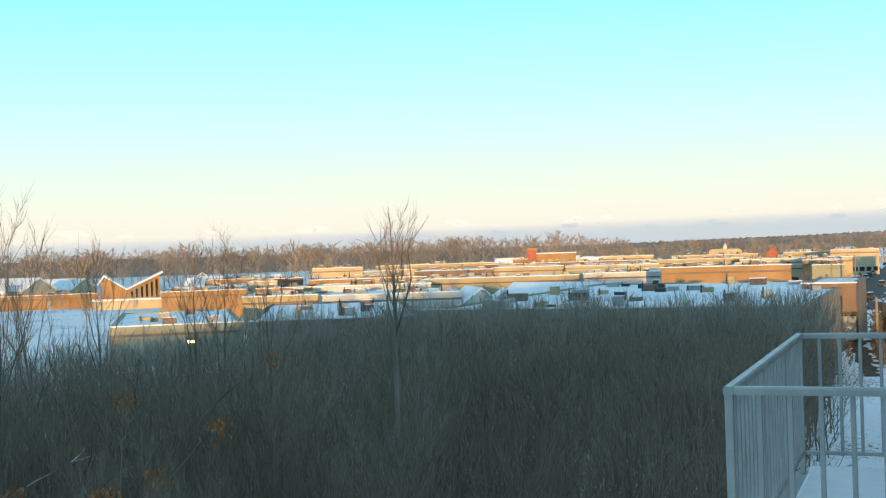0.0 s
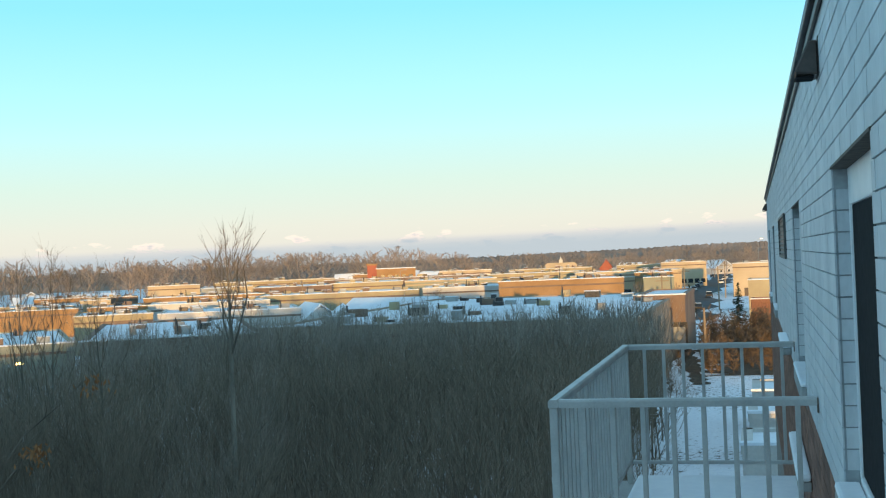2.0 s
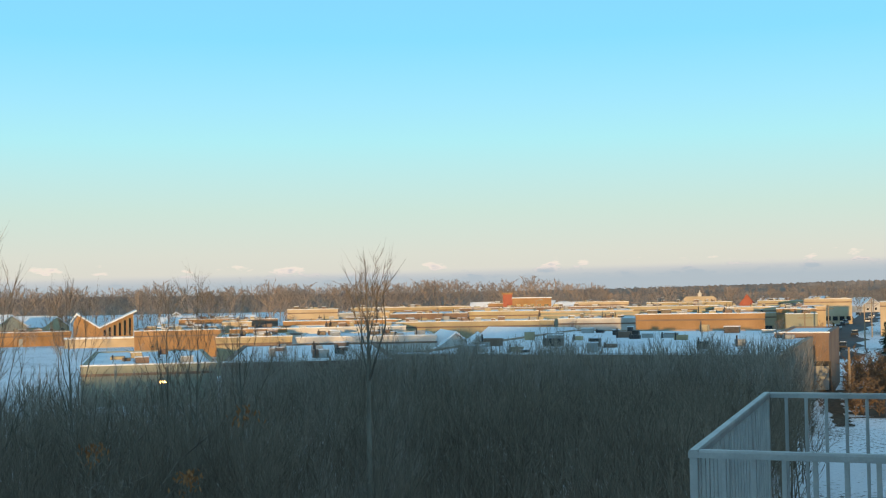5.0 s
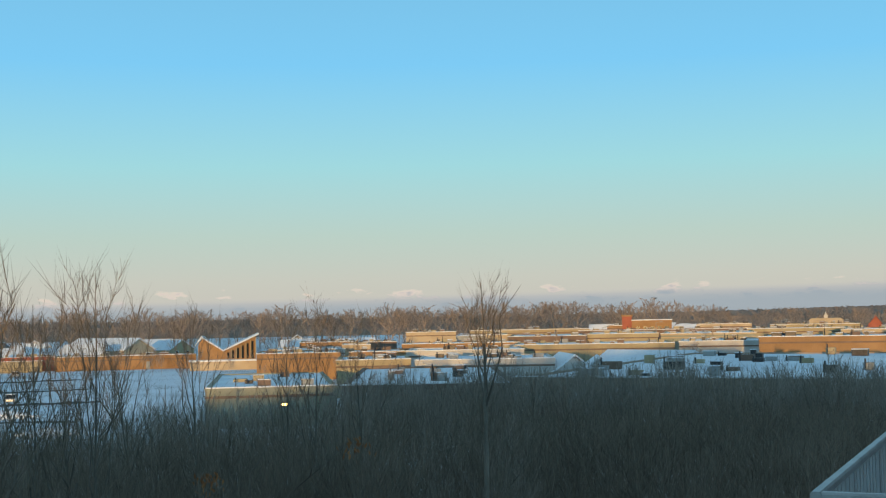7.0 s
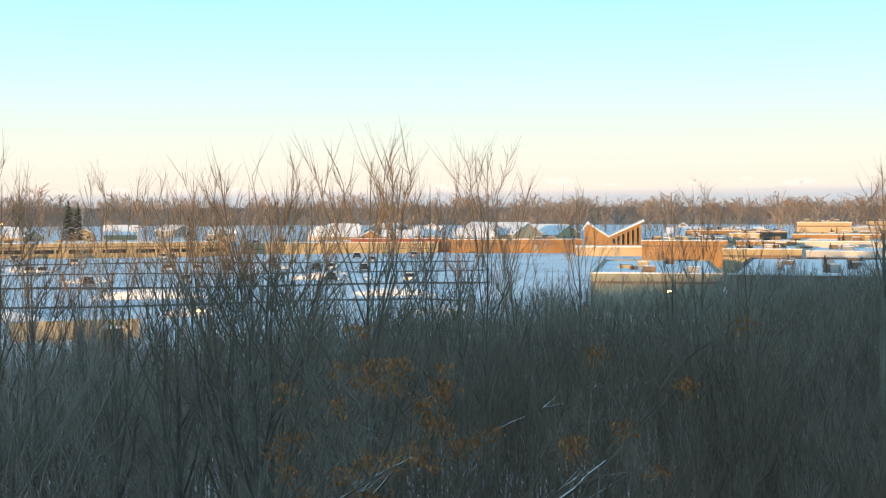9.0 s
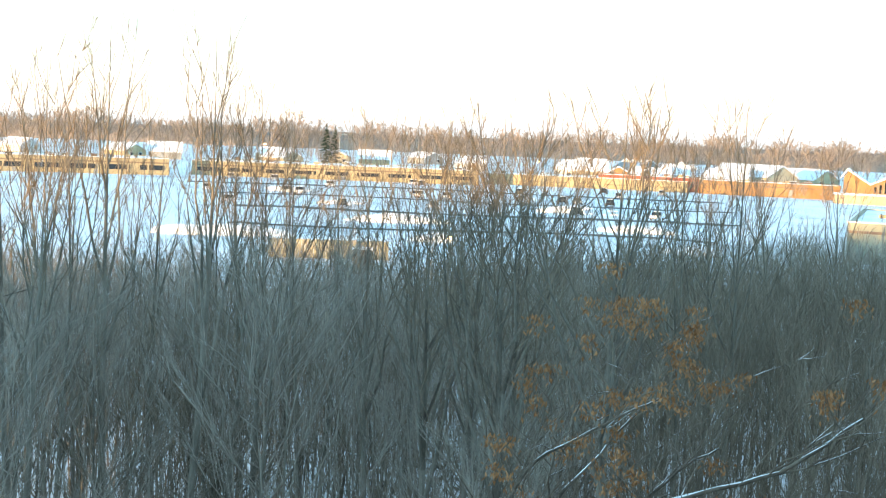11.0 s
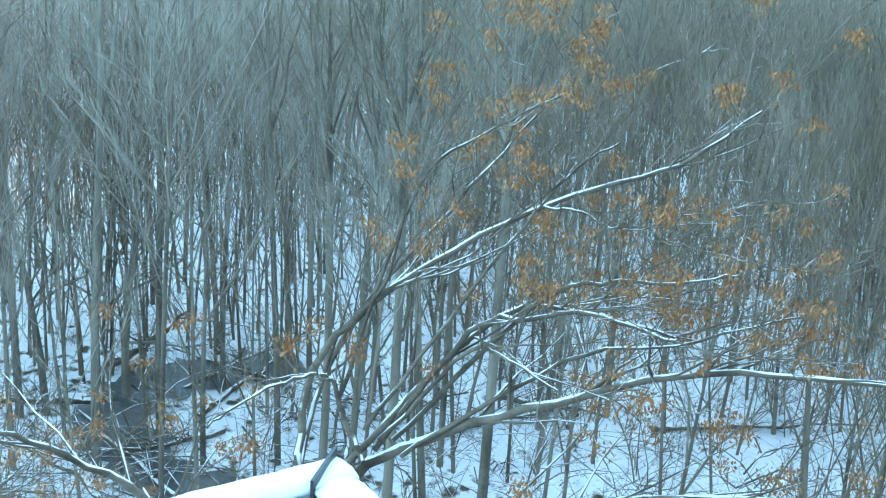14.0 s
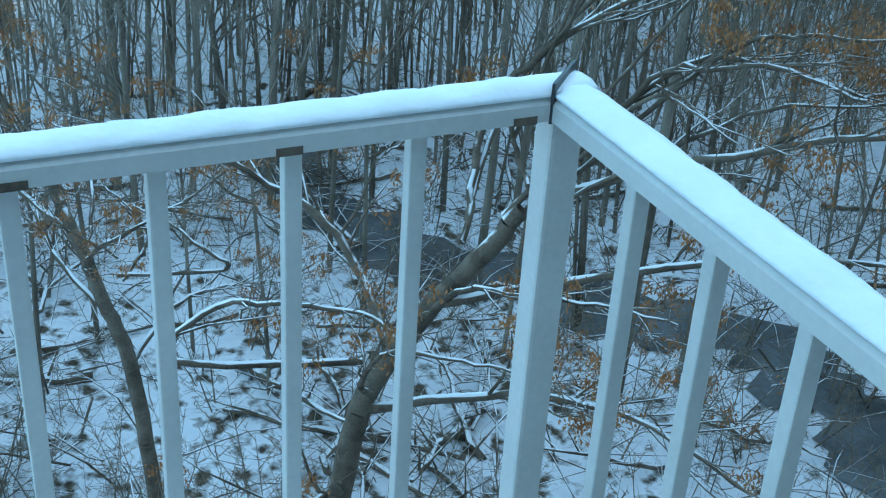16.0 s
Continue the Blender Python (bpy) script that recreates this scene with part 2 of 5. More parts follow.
M_YELLOW = stuff_mat("yellow_guard", (0.5, 0.38, 0.05), (0.66, 0.52, 0.10), 3, 0.5, 0, 0.1, 30)
M_CARS = [stuff_mat("car_" + n, d, l, 0.6, 0.3, 0.2, 0, 6) for n, d, l in
          (("white", (0.6, 0.6, 0.6), (0.75, 0.75, 0.75)), ("black", (0.015, 0.015, 0.017), (0.035, 0.035, 0.04)), ("silver", (0.3, 0.31, 0.33), (0.42, 0.43, 0.45)))]


def lamp_mat(name, col, power):
    m = bpy.data.materials.new(name)
    m.use_nodes = True
    b = m.node_tree.nodes["Principled BSDF"]
    b.inputs["Base Color"].default_value = (*col, 1)
    b.inputs["Emission Color"].default_value, b.inputs["Emission Strength"].default_value = (*col, 1), power
    return m


M_LAMPLIT = lamp_mat("sodium_lamp", (1.0, 0.55, 0.16), 12)
M_GLASS = bpy.data.materials.new("window_glass")
M_GLASS.use_nodes = True
gb = M_GLASS.node_tree.nodes["Principled BSDF"]
gb.inputs["Base Color"].default_value, gb.inputs["Roughness"].default_value = (0.02, 0.025, 0.03, 1), 0.06


# ---- makers ----
def mesh_of(name, bm, mat):
    me = bpy.data.meshes.new(name)
    bm.to_mesh(me)
    bm.free()
    me.materials.append(mat)
    return me


def part(name, bm, mat, parent, label=""):
    ob = new(name, mesh_of(name, bm, mat))
    ob.parent = parent
    return tagged(ob, label)


def thing(name, x, y, z, label, category, group="", kind="", rz=0):
    return tagged(put(new(name), pose(x, y, z, 0, 0, rz)), label, category, group, kind)


def put(ob, m):
    ob.matrix_basis = m
    return ob


def box(x0, x1, y0, y1, z0, z1, bevel=0.0, bm=None):
    """A box between bounds, bevelled; added to bm if given."""
    b = bm or bmesh.new()
    made = bmesh.ops.create_cube(b, size=1, matrix=Matrix.Translation(((x0 + x1) / 2, (y0 + y1) / 2, (z0 + z1) / 2)) @ Matrix.Diagonal((x1 - x0, y1 - y0, z1 - z0, 1)))
    if bevel:
        edges = {e for v in made["verts"] for e in v.link_edges}
        bmesh.ops.bevel(b, geom=list(edges), offset=bevel, segments=2, affect="EDGES", profile=0.6)
    return b


def prism(profile, length, axis="y", bm=None):
    """A closed profile of (a, z) pairs drawn out along an axis from 0 to length."""
    b = bm or bmesh.new()
    ends = []
    for s in (0, length):
        ends.append([b.verts.new((a, s, z) if axis == "y" else (s, a, z)) for a, z in profile])
    n = len(profile)
    for i in range(n):
        b.faces.new((ends[0][i], ends[0][(i + 1) % n], ends[1][(i + 1) % n], ends[1][i]))
    b.faces.new(ends[0])
    b.faces.new(ends[1])
    bmesh.ops.recalc_face_normals(b, faces=b.faces)
    return b


def bar(p, q, r, sides=8, r2=None, bm=None):
    b = bm or bmesh.new()
    p, q = Vector(p), Vector(q)
    m = Matrix.Translation((p + q) / 2) @ (q - p).to_track_quat("Z", "Y").to_matrix().to_4x4()
    bmesh.ops.create_cone(b, cap_ends=True, segments=sides, radius1=r, radius2=r if r2 is None else r2, depth=(q - p).length, matrix=m)
    return b


# trees: branching skeletons turned into tapered limbs and fine spikes
def frames_of(a):
    P, Q = a[:, :3], a[:, 3:6]
    d = Q - P
    d /= np.linalg.norm(d, axis=1)[:, None] + 1e-9
    ref = np.where(np.abs(d[:, 2:3]) > 0.9, np.array([[1.0, 0, 0]]), np.array([[0, 0, 1.0]]))
    u = np.cross(d, ref)
    u /= np.linalg.norm(u, axis=1)[:, None] + 1e-9
    return P, Q, u, np.cross(d, u)


def limb_mesh(segs, sides=3, spikes=()):
    """Vertices, quads and triangles of (p, q, r, s) limbs, each a tapered prism, and of pointed spikes."""
    verts, quads, tris, base = [], np.zeros((0, 4), int), np.zeros((0, 3), int), 0
    if len(segs):
        a = np.array([(*p, *q, r, s) for p, q, r, s in segs], dtype=float)
        P, Q, u, w = frames_of(a)
        ring = []
        for c, r in ((P, a[:, 6]), (Q, a[:, 7])):
            for k in range(sides):
                t = 2 * math.pi * k / sides + math.pi / 2
                ring.append(c + r[:, None] * (math.cos(t) * u + math.sin(t) * w))
        verts.append(np.stack(ring, 1).reshape(-1, 3))
        quad = np.array([(k, (k + 1) % sides, sides + (k + 1) % sides, sides + k) for k in range(sides)])
        quads = ((np.arange(len(a)) * 2 * sides)[:, None, None] + quad[None]).reshape(-1, 4)
        base = len(a) * 2 * sides
    if len(spikes):
        a = np.array([(*p, *q, r, s) for p, q, r, s in spikes], dtype=float)
        P, Q, u, w = frames_of(a)
        ring = [P + a[:, 6:7] * (math.cos(t) * u + math.sin(t) * w) for t in (1.57, 3.66, 5.76)] + [Q]
        verts.append(np.stack(ring, 1).reshape(-1, 3))
        tri = np.array([(0, 1, 3), (1, 2, 3), (2, 0, 3)])
        tris = (base + (np.arange(len(a)) * 4)[:, None, None] + tri[None]).reshape(-1, 3)
    return np.concatenate(verts), quads, tris


def raw_mesh(name, verts, faces, mat, smooth=False, tris=None):
    """A mesh from arrays of vertices, quads and triangles."""
    me = bpy.data.meshes.new(name)
    me.vertices.add(len(verts))
    me.vertices.foreach_set("co", np.asarray(verts, dtype=np.float32).ravel())
    tris = np.zeros((0, 3), int) if tris is None else tris
    me.loops.add(faces.size + tris.size)
    me.loops.foreach_set("vertex_index", np.concatenate([faces.ravel(), tris.ravel()]).astype(np.int32))
    me.polygons.add(len(faces) + len(tris))
    starts = np.concatenate([np.arange(len(faces)) * 4, faces.size + np.arange(len(tris)) * 3])
    me.polygons.foreach_set("loop_start", starts.astype(np.int32))
    me.materials.append(mat)
    me.update(calc_edges=True)
    me.validate()
    if smooth:
        me.shade_smooth()
    return me


def grow(rng, height, r, lean=0.0, stems=1, spread=0.5, twigs=3, first=0.25, levels=3, fine=0.0035, arms=3, bend=0.045, lift=0.07):
    """The skeleton of a bare tree: thick limbs, thin limbs and spikes; the top stands at the given height."""
    thick, thin, spikes = [], [], []

    def shoot(p, d, length, rad, level):
        steps = (6, 3, 2, 1)[level] if level < levels else 1
        q = p
        for i in range(steps):
            d = (d + Vector([rng.gauss(0, bend + 0.10 * level) for _ in range(3)]) + Vector((0, 0, lift if level else 0.06))).normalized()
            e = q + d * (length / steps)
            ra, rb = rad * (1 - 0.8 * i / steps), rad * (1 - 0.8 * (i + 1) / steps)
            if level >= levels:
                spikes.append((q, e, max(ra, fine), 0))
            else:
                (thick if level < 2 and rad > 0.014 else thin).append((q, e, ra, rb))
            share = (i + 1) / steps
            if level < levels and (level > 0 or share > first):
                for _ in range(arms if level < 2 else twigs):
                    along = q.lerp(e, rng.random())
                    a = rng.uniform(0, 2 * math.pi)
                    side = Vector((math.cos(a), math.sin(a), 0))
                    nd = (d * (1 - spread) + side * spread * rng.uniform(0.6, 1.3) + Vector((0, 0, lift))).normalized()
                    part_len = rng.uniform(0.16, 0.42) * (1.15 - 0.7 * share) if level == 0 else rng.uniform(0.3, 0.55)
                    shoot(along, nd, length * part_len, max(rb * rng.uniform(0.35, 0.6), fine * 1.3), level + 1)
            q = e

    for s in range(stems):
        a = rng.uniform(0, 2 * math.pi)
        off = 0.12 * (stems > 1)
        d0 = Vector((math.cos(a) * (lean + off), math.sin(a) * (lean + off), 1)).normalized()
        shoot(Vector((math.cos(a), math.sin(a), 0)) * off, d0, height * rng.uniform(0.8, 1.0), r * rng.uniform(0.7, 1.0), 0)
    top = max(q.z for group in (thick, thin, spikes) for _, q, _, _ in group)
    k = height / top
    return [[(p * k, q * k, a, b) for p, q, a, b in group] for group in (thick, thin, spikes)]


# ---- ground ----
def ground_material():
    m = bpy.data.materials.new("snowy_ground")
    m.use_nodes = True
    nt = m.node_tree
    node, link = tree_of(nt)
    bsdf = nt.nodes["Principled BSDF"]
    geo = node("ShaderNodeNewGeometry")
    n1, n2, n3 = (node("ShaderNodeTexNoise") for _ in range(3))
    for n, s, d in ((n1, 2.6, 9), (n2, 0.06, 5), (n3, 11.0, 4)):
        n.inputs["Scale"].default_value, n.inputs["Detail"].default_value = s, d
        link(geo.outputs["Position"], n.inputs["Vector"])
    bare = node("ShaderNodeMath", op="MULTIPLY_ADD")
    bare.inputs[1].default_value = 0.55
    link(n2.outputs[0], bare.inputs[0])
    link(n1.outputs[0], bare.inputs[2])
    on = node("ShaderNodeMapRange")
    on.inputs[1].default_value, on.inputs[2].default_value = 0.84, 0.96
    link(bare.outputs[0], on.inputs[0])
    white = ramp_node(node, [(0.3, (0.70, 0.73, 0.78)), (0.7, (0.85, 0.87, 0.90))])
    soil = ramp_node(node, [(0.3, (0.035, 0.03, 0.024)), (0.7, (0.15, 0.115, 0.08))])
    link(n1.outputs[0], white.inputs[0])
    link(n3.outputs[0], soil.inputs[0])
    mix = node("ShaderNodeMix", blend="MIX")
    link(on.outputs[0], mix.inputs[0])
    link(white.outputs[0], mix.inputs[6])
    link(soil.outputs[0], mix.inputs[7])
    link(mix.outputs[2], bsdf.inputs["Base Color"])
    bsdf.inputs["Roughness"].default_value = 0.8
    bsdf.inputs["Specular IOR Level"].default_value = 0.15
    b = node("ShaderNodeBump")
    b.inputs["Strength"].default_value, b.inputs["Distance"].default_value = 0.5, 0.05
    link(n3.outputs[0], b.inputs["Height"])
    link(b.outputs[0], bsdf.inputs["Normal"])
    return m


def make_ground():
    bm = bmesh.new()
    xs = [-4500, -2500, -1200, -600, -300, -160] + list(range(-100, 1, 4)) + [40, 160, 600, 1500, 4500]
    ys = [-4500, -1200, -300, -100, -40] + list(range(-20, 101, 4)) + [160, 300, 600, 1200, 2500, 4500]
    grid = []
    for x in xs:
        col = []
        for y in ys:
            near = -100 < x < -10 and -20 < y < 100
            z = 0.35 * noise.noise(Vector((x * 0.09, y * 0.09, 0))) if near else 0.0
            col.append(bm.verts.new((x, y, z)))
        grid.append(col)
    for i in range(len(xs) - 1):
        for j in range(len(ys) - 1):
            bm.faces.new((grid[i][j], grid[i + 1][j], grid[i + 1][j + 1], grid[i][j + 1]))
    for f in bm.faces:
        f.smooth = True
    ob = new("ground", mesh_of("ground", bm, ground_material()))
    return tagged(ob, "snow-covered ground with bare patches of leaf litter", "ground", kind="structure")


make_ground()


def ground_z(x, y):
    return 0.35 * noise.noise(Vector((x * 0.09, y * 0.09, 0))) if -100 < x < -10 and -20 < y < 100 else 0.0


def ribbon(name, points, width, mat, label, category, lift=0.05, seed=3):
    """A winding strip on the ground with uneven banks."""
    rng = random.Random(seed)
    bm = bmesh.new()
    rows = []
    for (x0, y0), (x1, y1) in zip(points, points[1:]):
        for k in range(8):
            t = k / 8
            x, y = x0 + (x1 - x0) * t, y0 + (y1 - y0) * t
            d = Vector((x1 - x0, y1 - y0)).normalized()
            side = Vector((-d.y, d.x))
            row = []
            for s in (-1, -0.5, 0, 0.5, 1):
                w = width * (s + rng.uniform(-0.55, 0.45) * abs(s)) / 2
                px, py = x + side.x * w, y + side.y * w
                row.append(bm.verts.new((px, py, ground_z(px, py) + lift * (1.2 - 0.5 * abs(s)))))
            rows.append(row)
    for a, b in zip(rows, rows[1:]):
        for k in range(4):
            bm.faces.new((a[k], a[k + 1], b[k + 1], b[k]))
    bmesh.ops.recalc_face_normals(bm, faces=bm.faces)
    ob = new(name, mesh_of(name, bm, mat))
    return tagged(ob, label, category, kind="structure")


ribbon("water", [(-24.7, 16.2), (-25.3, 14.4), (-25.6, 12.2), (-24.6, 10.9), (-22.6, 10.6), (-19.6, 10.9), (-16.6, 13.2), (-13.9, 15.6), (-11.2, 15.6), (-8.5, 14.6), (-6, 17), (-4, 26)], 1.8, M_CREEK,
       "dark half-frozen creek winding through the bare thicket", "creek")
ribbon("brush_floor", [(1.6, 126), (1.3, 140), (0.6, 165), (-1.0, 200)], 13.5, M_LITTER, "brown leaf litter and dead grass under brush", "ground", 0.05)
ribbon("ditch", [(-5.6, 118), (-6.6, 130), (-8.4, 150), (-10.6, 186), (-13.5, 240)], 1.5, M_LITTER, "dark ditch full of dead leaves beside a snowy track", "ditch", 0.05)
ribbon("road", [(-13.5, 225), (-15, 354), (-14.3, 520), (-13.6, 722), (-12, 1000)], 9, M_ASPH, "wet asphalt street with ploughed snow banks", "street", 0.06)

for k, (d, w) in enumerate(((168, 3.0), (205, 5.0), (246, 4.0), (292, 6.0))):
    ribbon("road", [(-0.26 - d * math.sin(radians(a)), d * math.cos(radians(a)) + 6 * math.sin(a * 0.3 + k)) for a in range(42, 69, 4)], w, M_ASPH, "bare wet lane ploughed through the snowy car park", "lane", 0.07, 20 + k)

# ---- own building ----
WALL_END, ROOF = 23.9, EYE + 1.02
OPEN = [(2.945, 4.34), (7.38, 8.71), (16.1, 17.5), (20.5, 21.9)]      # window openings along the facade
SILL, HEAD = EYE - 0.70, EYE + 0.389
VENTS = [(0.95, 2.24, EYE + 0.03, EYE + 0.42), (10.42, 12.5, EYE + 0.03, EYE + 0.40)]
BRICK_TOP = EYE - 0.744


def make_building():
    # the unseen length south to -112 is chosen to cast shadow over the woods
    house = thing("wall_facade", 0, 0, 0, "white-painted brick top storey over red brick walls", "wall", kind="structure")
    part("wall_below", box(0.006, 0.35, -112, WALL_END, -0.3, BRICK_TOP), M_JOINT, house)
    spans, last = [], -112.0
    for a, b in OPEN:
        spans.append((last, a))
        last = b
    spans.append((last, WALL_END))
    for a, b in spans:
        part("wall_pier", box(0.0055, 0.35, a, b, SILL, HEAD), M_SHADEJOINT, house)
    part("wall_apron", box(0.0055, 0.35, -112, WALL_END, BRICK_TOP, SILL), M_SHADEJOINT, house)
    part("wall_top", box(0.0055, 0.35, -112, WALL_END, HEAD, ROOF - 0.05), M_SHADEJOINT, house)
    for name, b in (("wall_north", (0.35, 15, WALL_END - 0.35, WALL_END, -0.3, ROOF - 0.08)), ("wall_back", (15, 15.35, -112, WALL_END, -0.3, ROOF - 0.08)),
                    ("wall_south", (0.35, 15, -112, -111.65, -0.3, ROOF - 0.08))):
        tagged(new(name, mesh_of(name, box(*b), M_BRICK)), "unseen brick wall closing the block that shades the woods", "wall", kind="structure")
    tagged(new("floor_upper", mesh_of("floor_upper", box(0.35, 15, -111.65, WALL_END - 0.35, EYE - 1.75, EYE - 1.55), M_CONC)), "concrete floor slab inside the block", "floor", kind="structure")
    roof = thing("roof", 0, 0, 0, "flat roof with dark metal edge flashing and snow", "roof", kind="structure")
    part("deck", box(-0.004, 15.4, -112.1, WALL_END + 0.06, ROOF - 0.05, ROOF, 0.01), M_FLASH, roof)
    part("drip_edge", box(-0.034, -0.006, -112.1, WALL_END + 0.09, ROOF - 0.018, ROOF + 0.022, 0.005), M_FLASH, roof, "dark folded metal roof edge")
    part("gutter_lip", box(-0.016, -0.006, -112.1, WALL_END + 0.05, ROOF - 0.072, ROOF - 0.036, 0.004), M_BROWNMETAL, roof)
    part("snow", box(-0.02, 15.3, -112, WALL_END, ROOF + 0.004, ROOF + 0.05, 0.02), M_ROOFSNOW, roof)


def make_window(i, a, b):
    w = thing("window_%d" % i, 0, 0, 0, "white-framed window with a dark insect screen in painted brick", "window", kind="structure")
    f = 0.045
    part("window_frame", box(0.05, 0.11, a + 0.002, a + f, SILL + 0.04, HEAD - 0.002, 0.006), M_FRAME, w)
    part("window_frame", box(0.05, 0.11, b - f, b - 0.002, SILL + 0.04, HEAD - 0.002, 0.006), M_FRAME, w)
    part("window_frame", box(0.05, 0.11, a + f, b - f, HEAD - f - 0.08, HEAD - 0.002, 0.006), M_FRAME, w)
    part("window_frame", box(0.05, 0.11, a + f, b - f, SILL + 0.04, SILL + 0.04 + f, 0.006), M_FRAME, w)
    part("pane", box(0.085, 0.091, a + f, b - f, SILL + 0.09, HEAD - f - 0.08), M_GLASS, w, "dark reflecting window pane")
    part("insect_screen", box(0.058, 0.062, a + f, b - f, SILL + 0.09, HEAD - f - 0.08), M_SCREEN, w, "black insect screen")
    part("window_sill", box(-0.03, 0.11, a - 0.03, b + 0.03, SILL - 0.06, SILL + 0.035, 0.012), M_CONC, w, "pale concrete sill")
    s = box(-0.032, 0.048, a + 0.004, b - 0.004, SILL + 0.036, SILL + 0.065, 0.012)
    part("snow", s, M_CAP, w, "snow lying on the sill")
    # rusty edge whose dark colour also paints the shade under the lintel
    part("lintel", box(-0.003, 0.05, a - 0.02, b + 0.02, HEAD - 0.006, HEAD + 0.003), M_RUSTSHADE, w, "thin rusty lintel edge, dark strip painted for soffit shade")


make_building()
for i, (a, b) in enumerate(OPEN):
    make_window(i + 1, a, b)


def make_ledge(a, b, z):
    """A projecting stone ledge with snow on it."""
    l = thing("wall_ledge", 0, a, z, "projecting concrete ledge with a roll of snow", "ledge", "facade ledges")
    part("stone", box(-0.075, -0.002, 0, b - a, 0, 0.05, 0.008), M_CONC, l)
    part("snow", box(-0.08, -0.003, 0.01, b - a - 0.01, 0.051, 0.095, 0.018), M_CAP, l, "rounded snow on the ledge")


make_ledge(10.2, 11.5, SILL - 0.02)
make_ledge(7.1, 8.75, EYE - 1.2)


def make_vent(a, b, z0, z1, deep):
    v = thing("louvre_vent", 0, a, z0, "dark metal louvred air vent set in painted brick", "vent", "facade vents")
    w, h = b - a, z1 - z0
    part("backing", box(-0.004, 0.0105, 0.01, w - 0.01, 0.01, h - 0.01), M_DARKHOLE, v)
    for q in ((0, 0.025, 0, h), (w - 0.025, w, 0, h), (0.025, w - 0.025, 0, 0.025), (0.025, w - 0.025, h - 0.025, h)):
        part("frame", box(-deep, -0.0045, *q, 0.004), M_LOUVRE, v)
    n = max(4, int(h / 0.045))
    for k in range(n):
        z = 0.03 + (h - 0.06) * (k + 0.5) / n
        bm = box(-deep * 0.45, deep * 0.45, 0.026, w - 0.026, -0.003, 0.003)
        bmesh.ops.transform(bm, matrix=pose(-deep * 0.55, 0, z, 0, -38, 0), verts=bm.verts)
        part("slat", bm, M_LOUVRE, v)


for a, b, z0, z1 in VENTS:
    make_vent(a, b, z0, z1, 0.012 if a < 5 else 0.02)


def make_wall_lamp(y):
    lamp = thing("wall_lamp", -0.002, y, EYE + 0.755, "brown hooded metal floodlight under the roof edge", "wall lamp", "facade lamps")
    hood = prism([(-0.0, 0.0), (-0.082, 0.012), (-0.082, 0.024), (-0.032, 0.124), (-0.0, 0.126)], 0.17, "y")
    bmesh.ops.bevel(hood, geom=hood.edges[:], offset=0.006, segments=1, affect="EDGES")
    part("hood", hood, M_BROWNMETAL, lamp)
    part("lens", box(-0.08, -0.015, 0.02, 0.15, -0.006, 0.0, 0.002), M_SCREEN, lamp, "dull glass lens")
    part("back_plate", box(-0.0005, 0.006, -0.01, 0.18, 0.0, 0.14), M_BROWNMETAL, lamp)


make_wall_lamp(4.775)
make_wall_lamp(22.6)


def uneven_bar(a, b, w, z0, h, seed):
    """Snow lying along a rail: a ridge with a crumbly outline."""
    a, b = Vector(a), Vector(b)
    d = (b - a).normalized()
    side = Vector((-d.y, d.x, 0))
    n = int((b - a).length / 0.012)
    verts, faces = [], []
    for i in range(n + 1):
        p = a.lerp(b, i / n)
        r = [noise.noise(Vector((p.x * 22 + seed, p.y * 22, k * 7.1))) + 0.6 * noise.noise(Vector((p.x * 60 + seed, p.y * 60, k * 5.3))) for k in range(5)]
        prof = ((-0.5, 0.0), (-0.47 + 0.03 * r[0], 0.55 + 0.25 * r[1]), (-0.2, 1.1 + 0.55 * r[2]), (0.2, 1.1 + 0.55 * r[3]), (0.47 + 0.03 * r[4], 0.55 + 0.25 * r[1]), (0.5, 0.0))
        verts += [p + side * (w * u) + Vector((0, 0, z0 + h * v)) for u, v in prof]
    for i in range(n):
        for k in range(6):
            faces.append((i * 6 + k, i * 6 + (k + 1) % 6, i * 6 + 6 + (k + 1) % 6, i * 6 + 6 + k))
    b_ = bmesh.new()
    vs = [b_.verts.new(v) for v in verts]
    for f in faces:
        b_.faces.new([vs[i] for i in f]).smooth = True
    b_.faces.new(vs[:6])
    b_.faces.new(vs[-6:])
    bmesh.ops.recalc_face_normals(b_, faces=b_.faces)
    return b_


def rail_section(a, b, w, h, z):
    """A hollow-section rail between two plan points with rounded shoulders."""
    a, b = Vector((*a, 0)), Vector((*b, 0))
    ln = (b - a).length
    s = w / 2
    prof = [(-s, 0), (s, 0), (s, h * 0.72), (s * 0.72, h), (-s * 0.72, h), (-s, h * 0.72)]
    bm = prism(prof, ln, "y")
    ang = math.atan2(-(b - a).x, (b - a).y)
    bmesh.ops.transform(bm, matrix=Matrix.Translation((a.x, a.y, z)) @ Matrix.Rotation(ang, 4, "Z"), verts=bm.verts)
    return bm


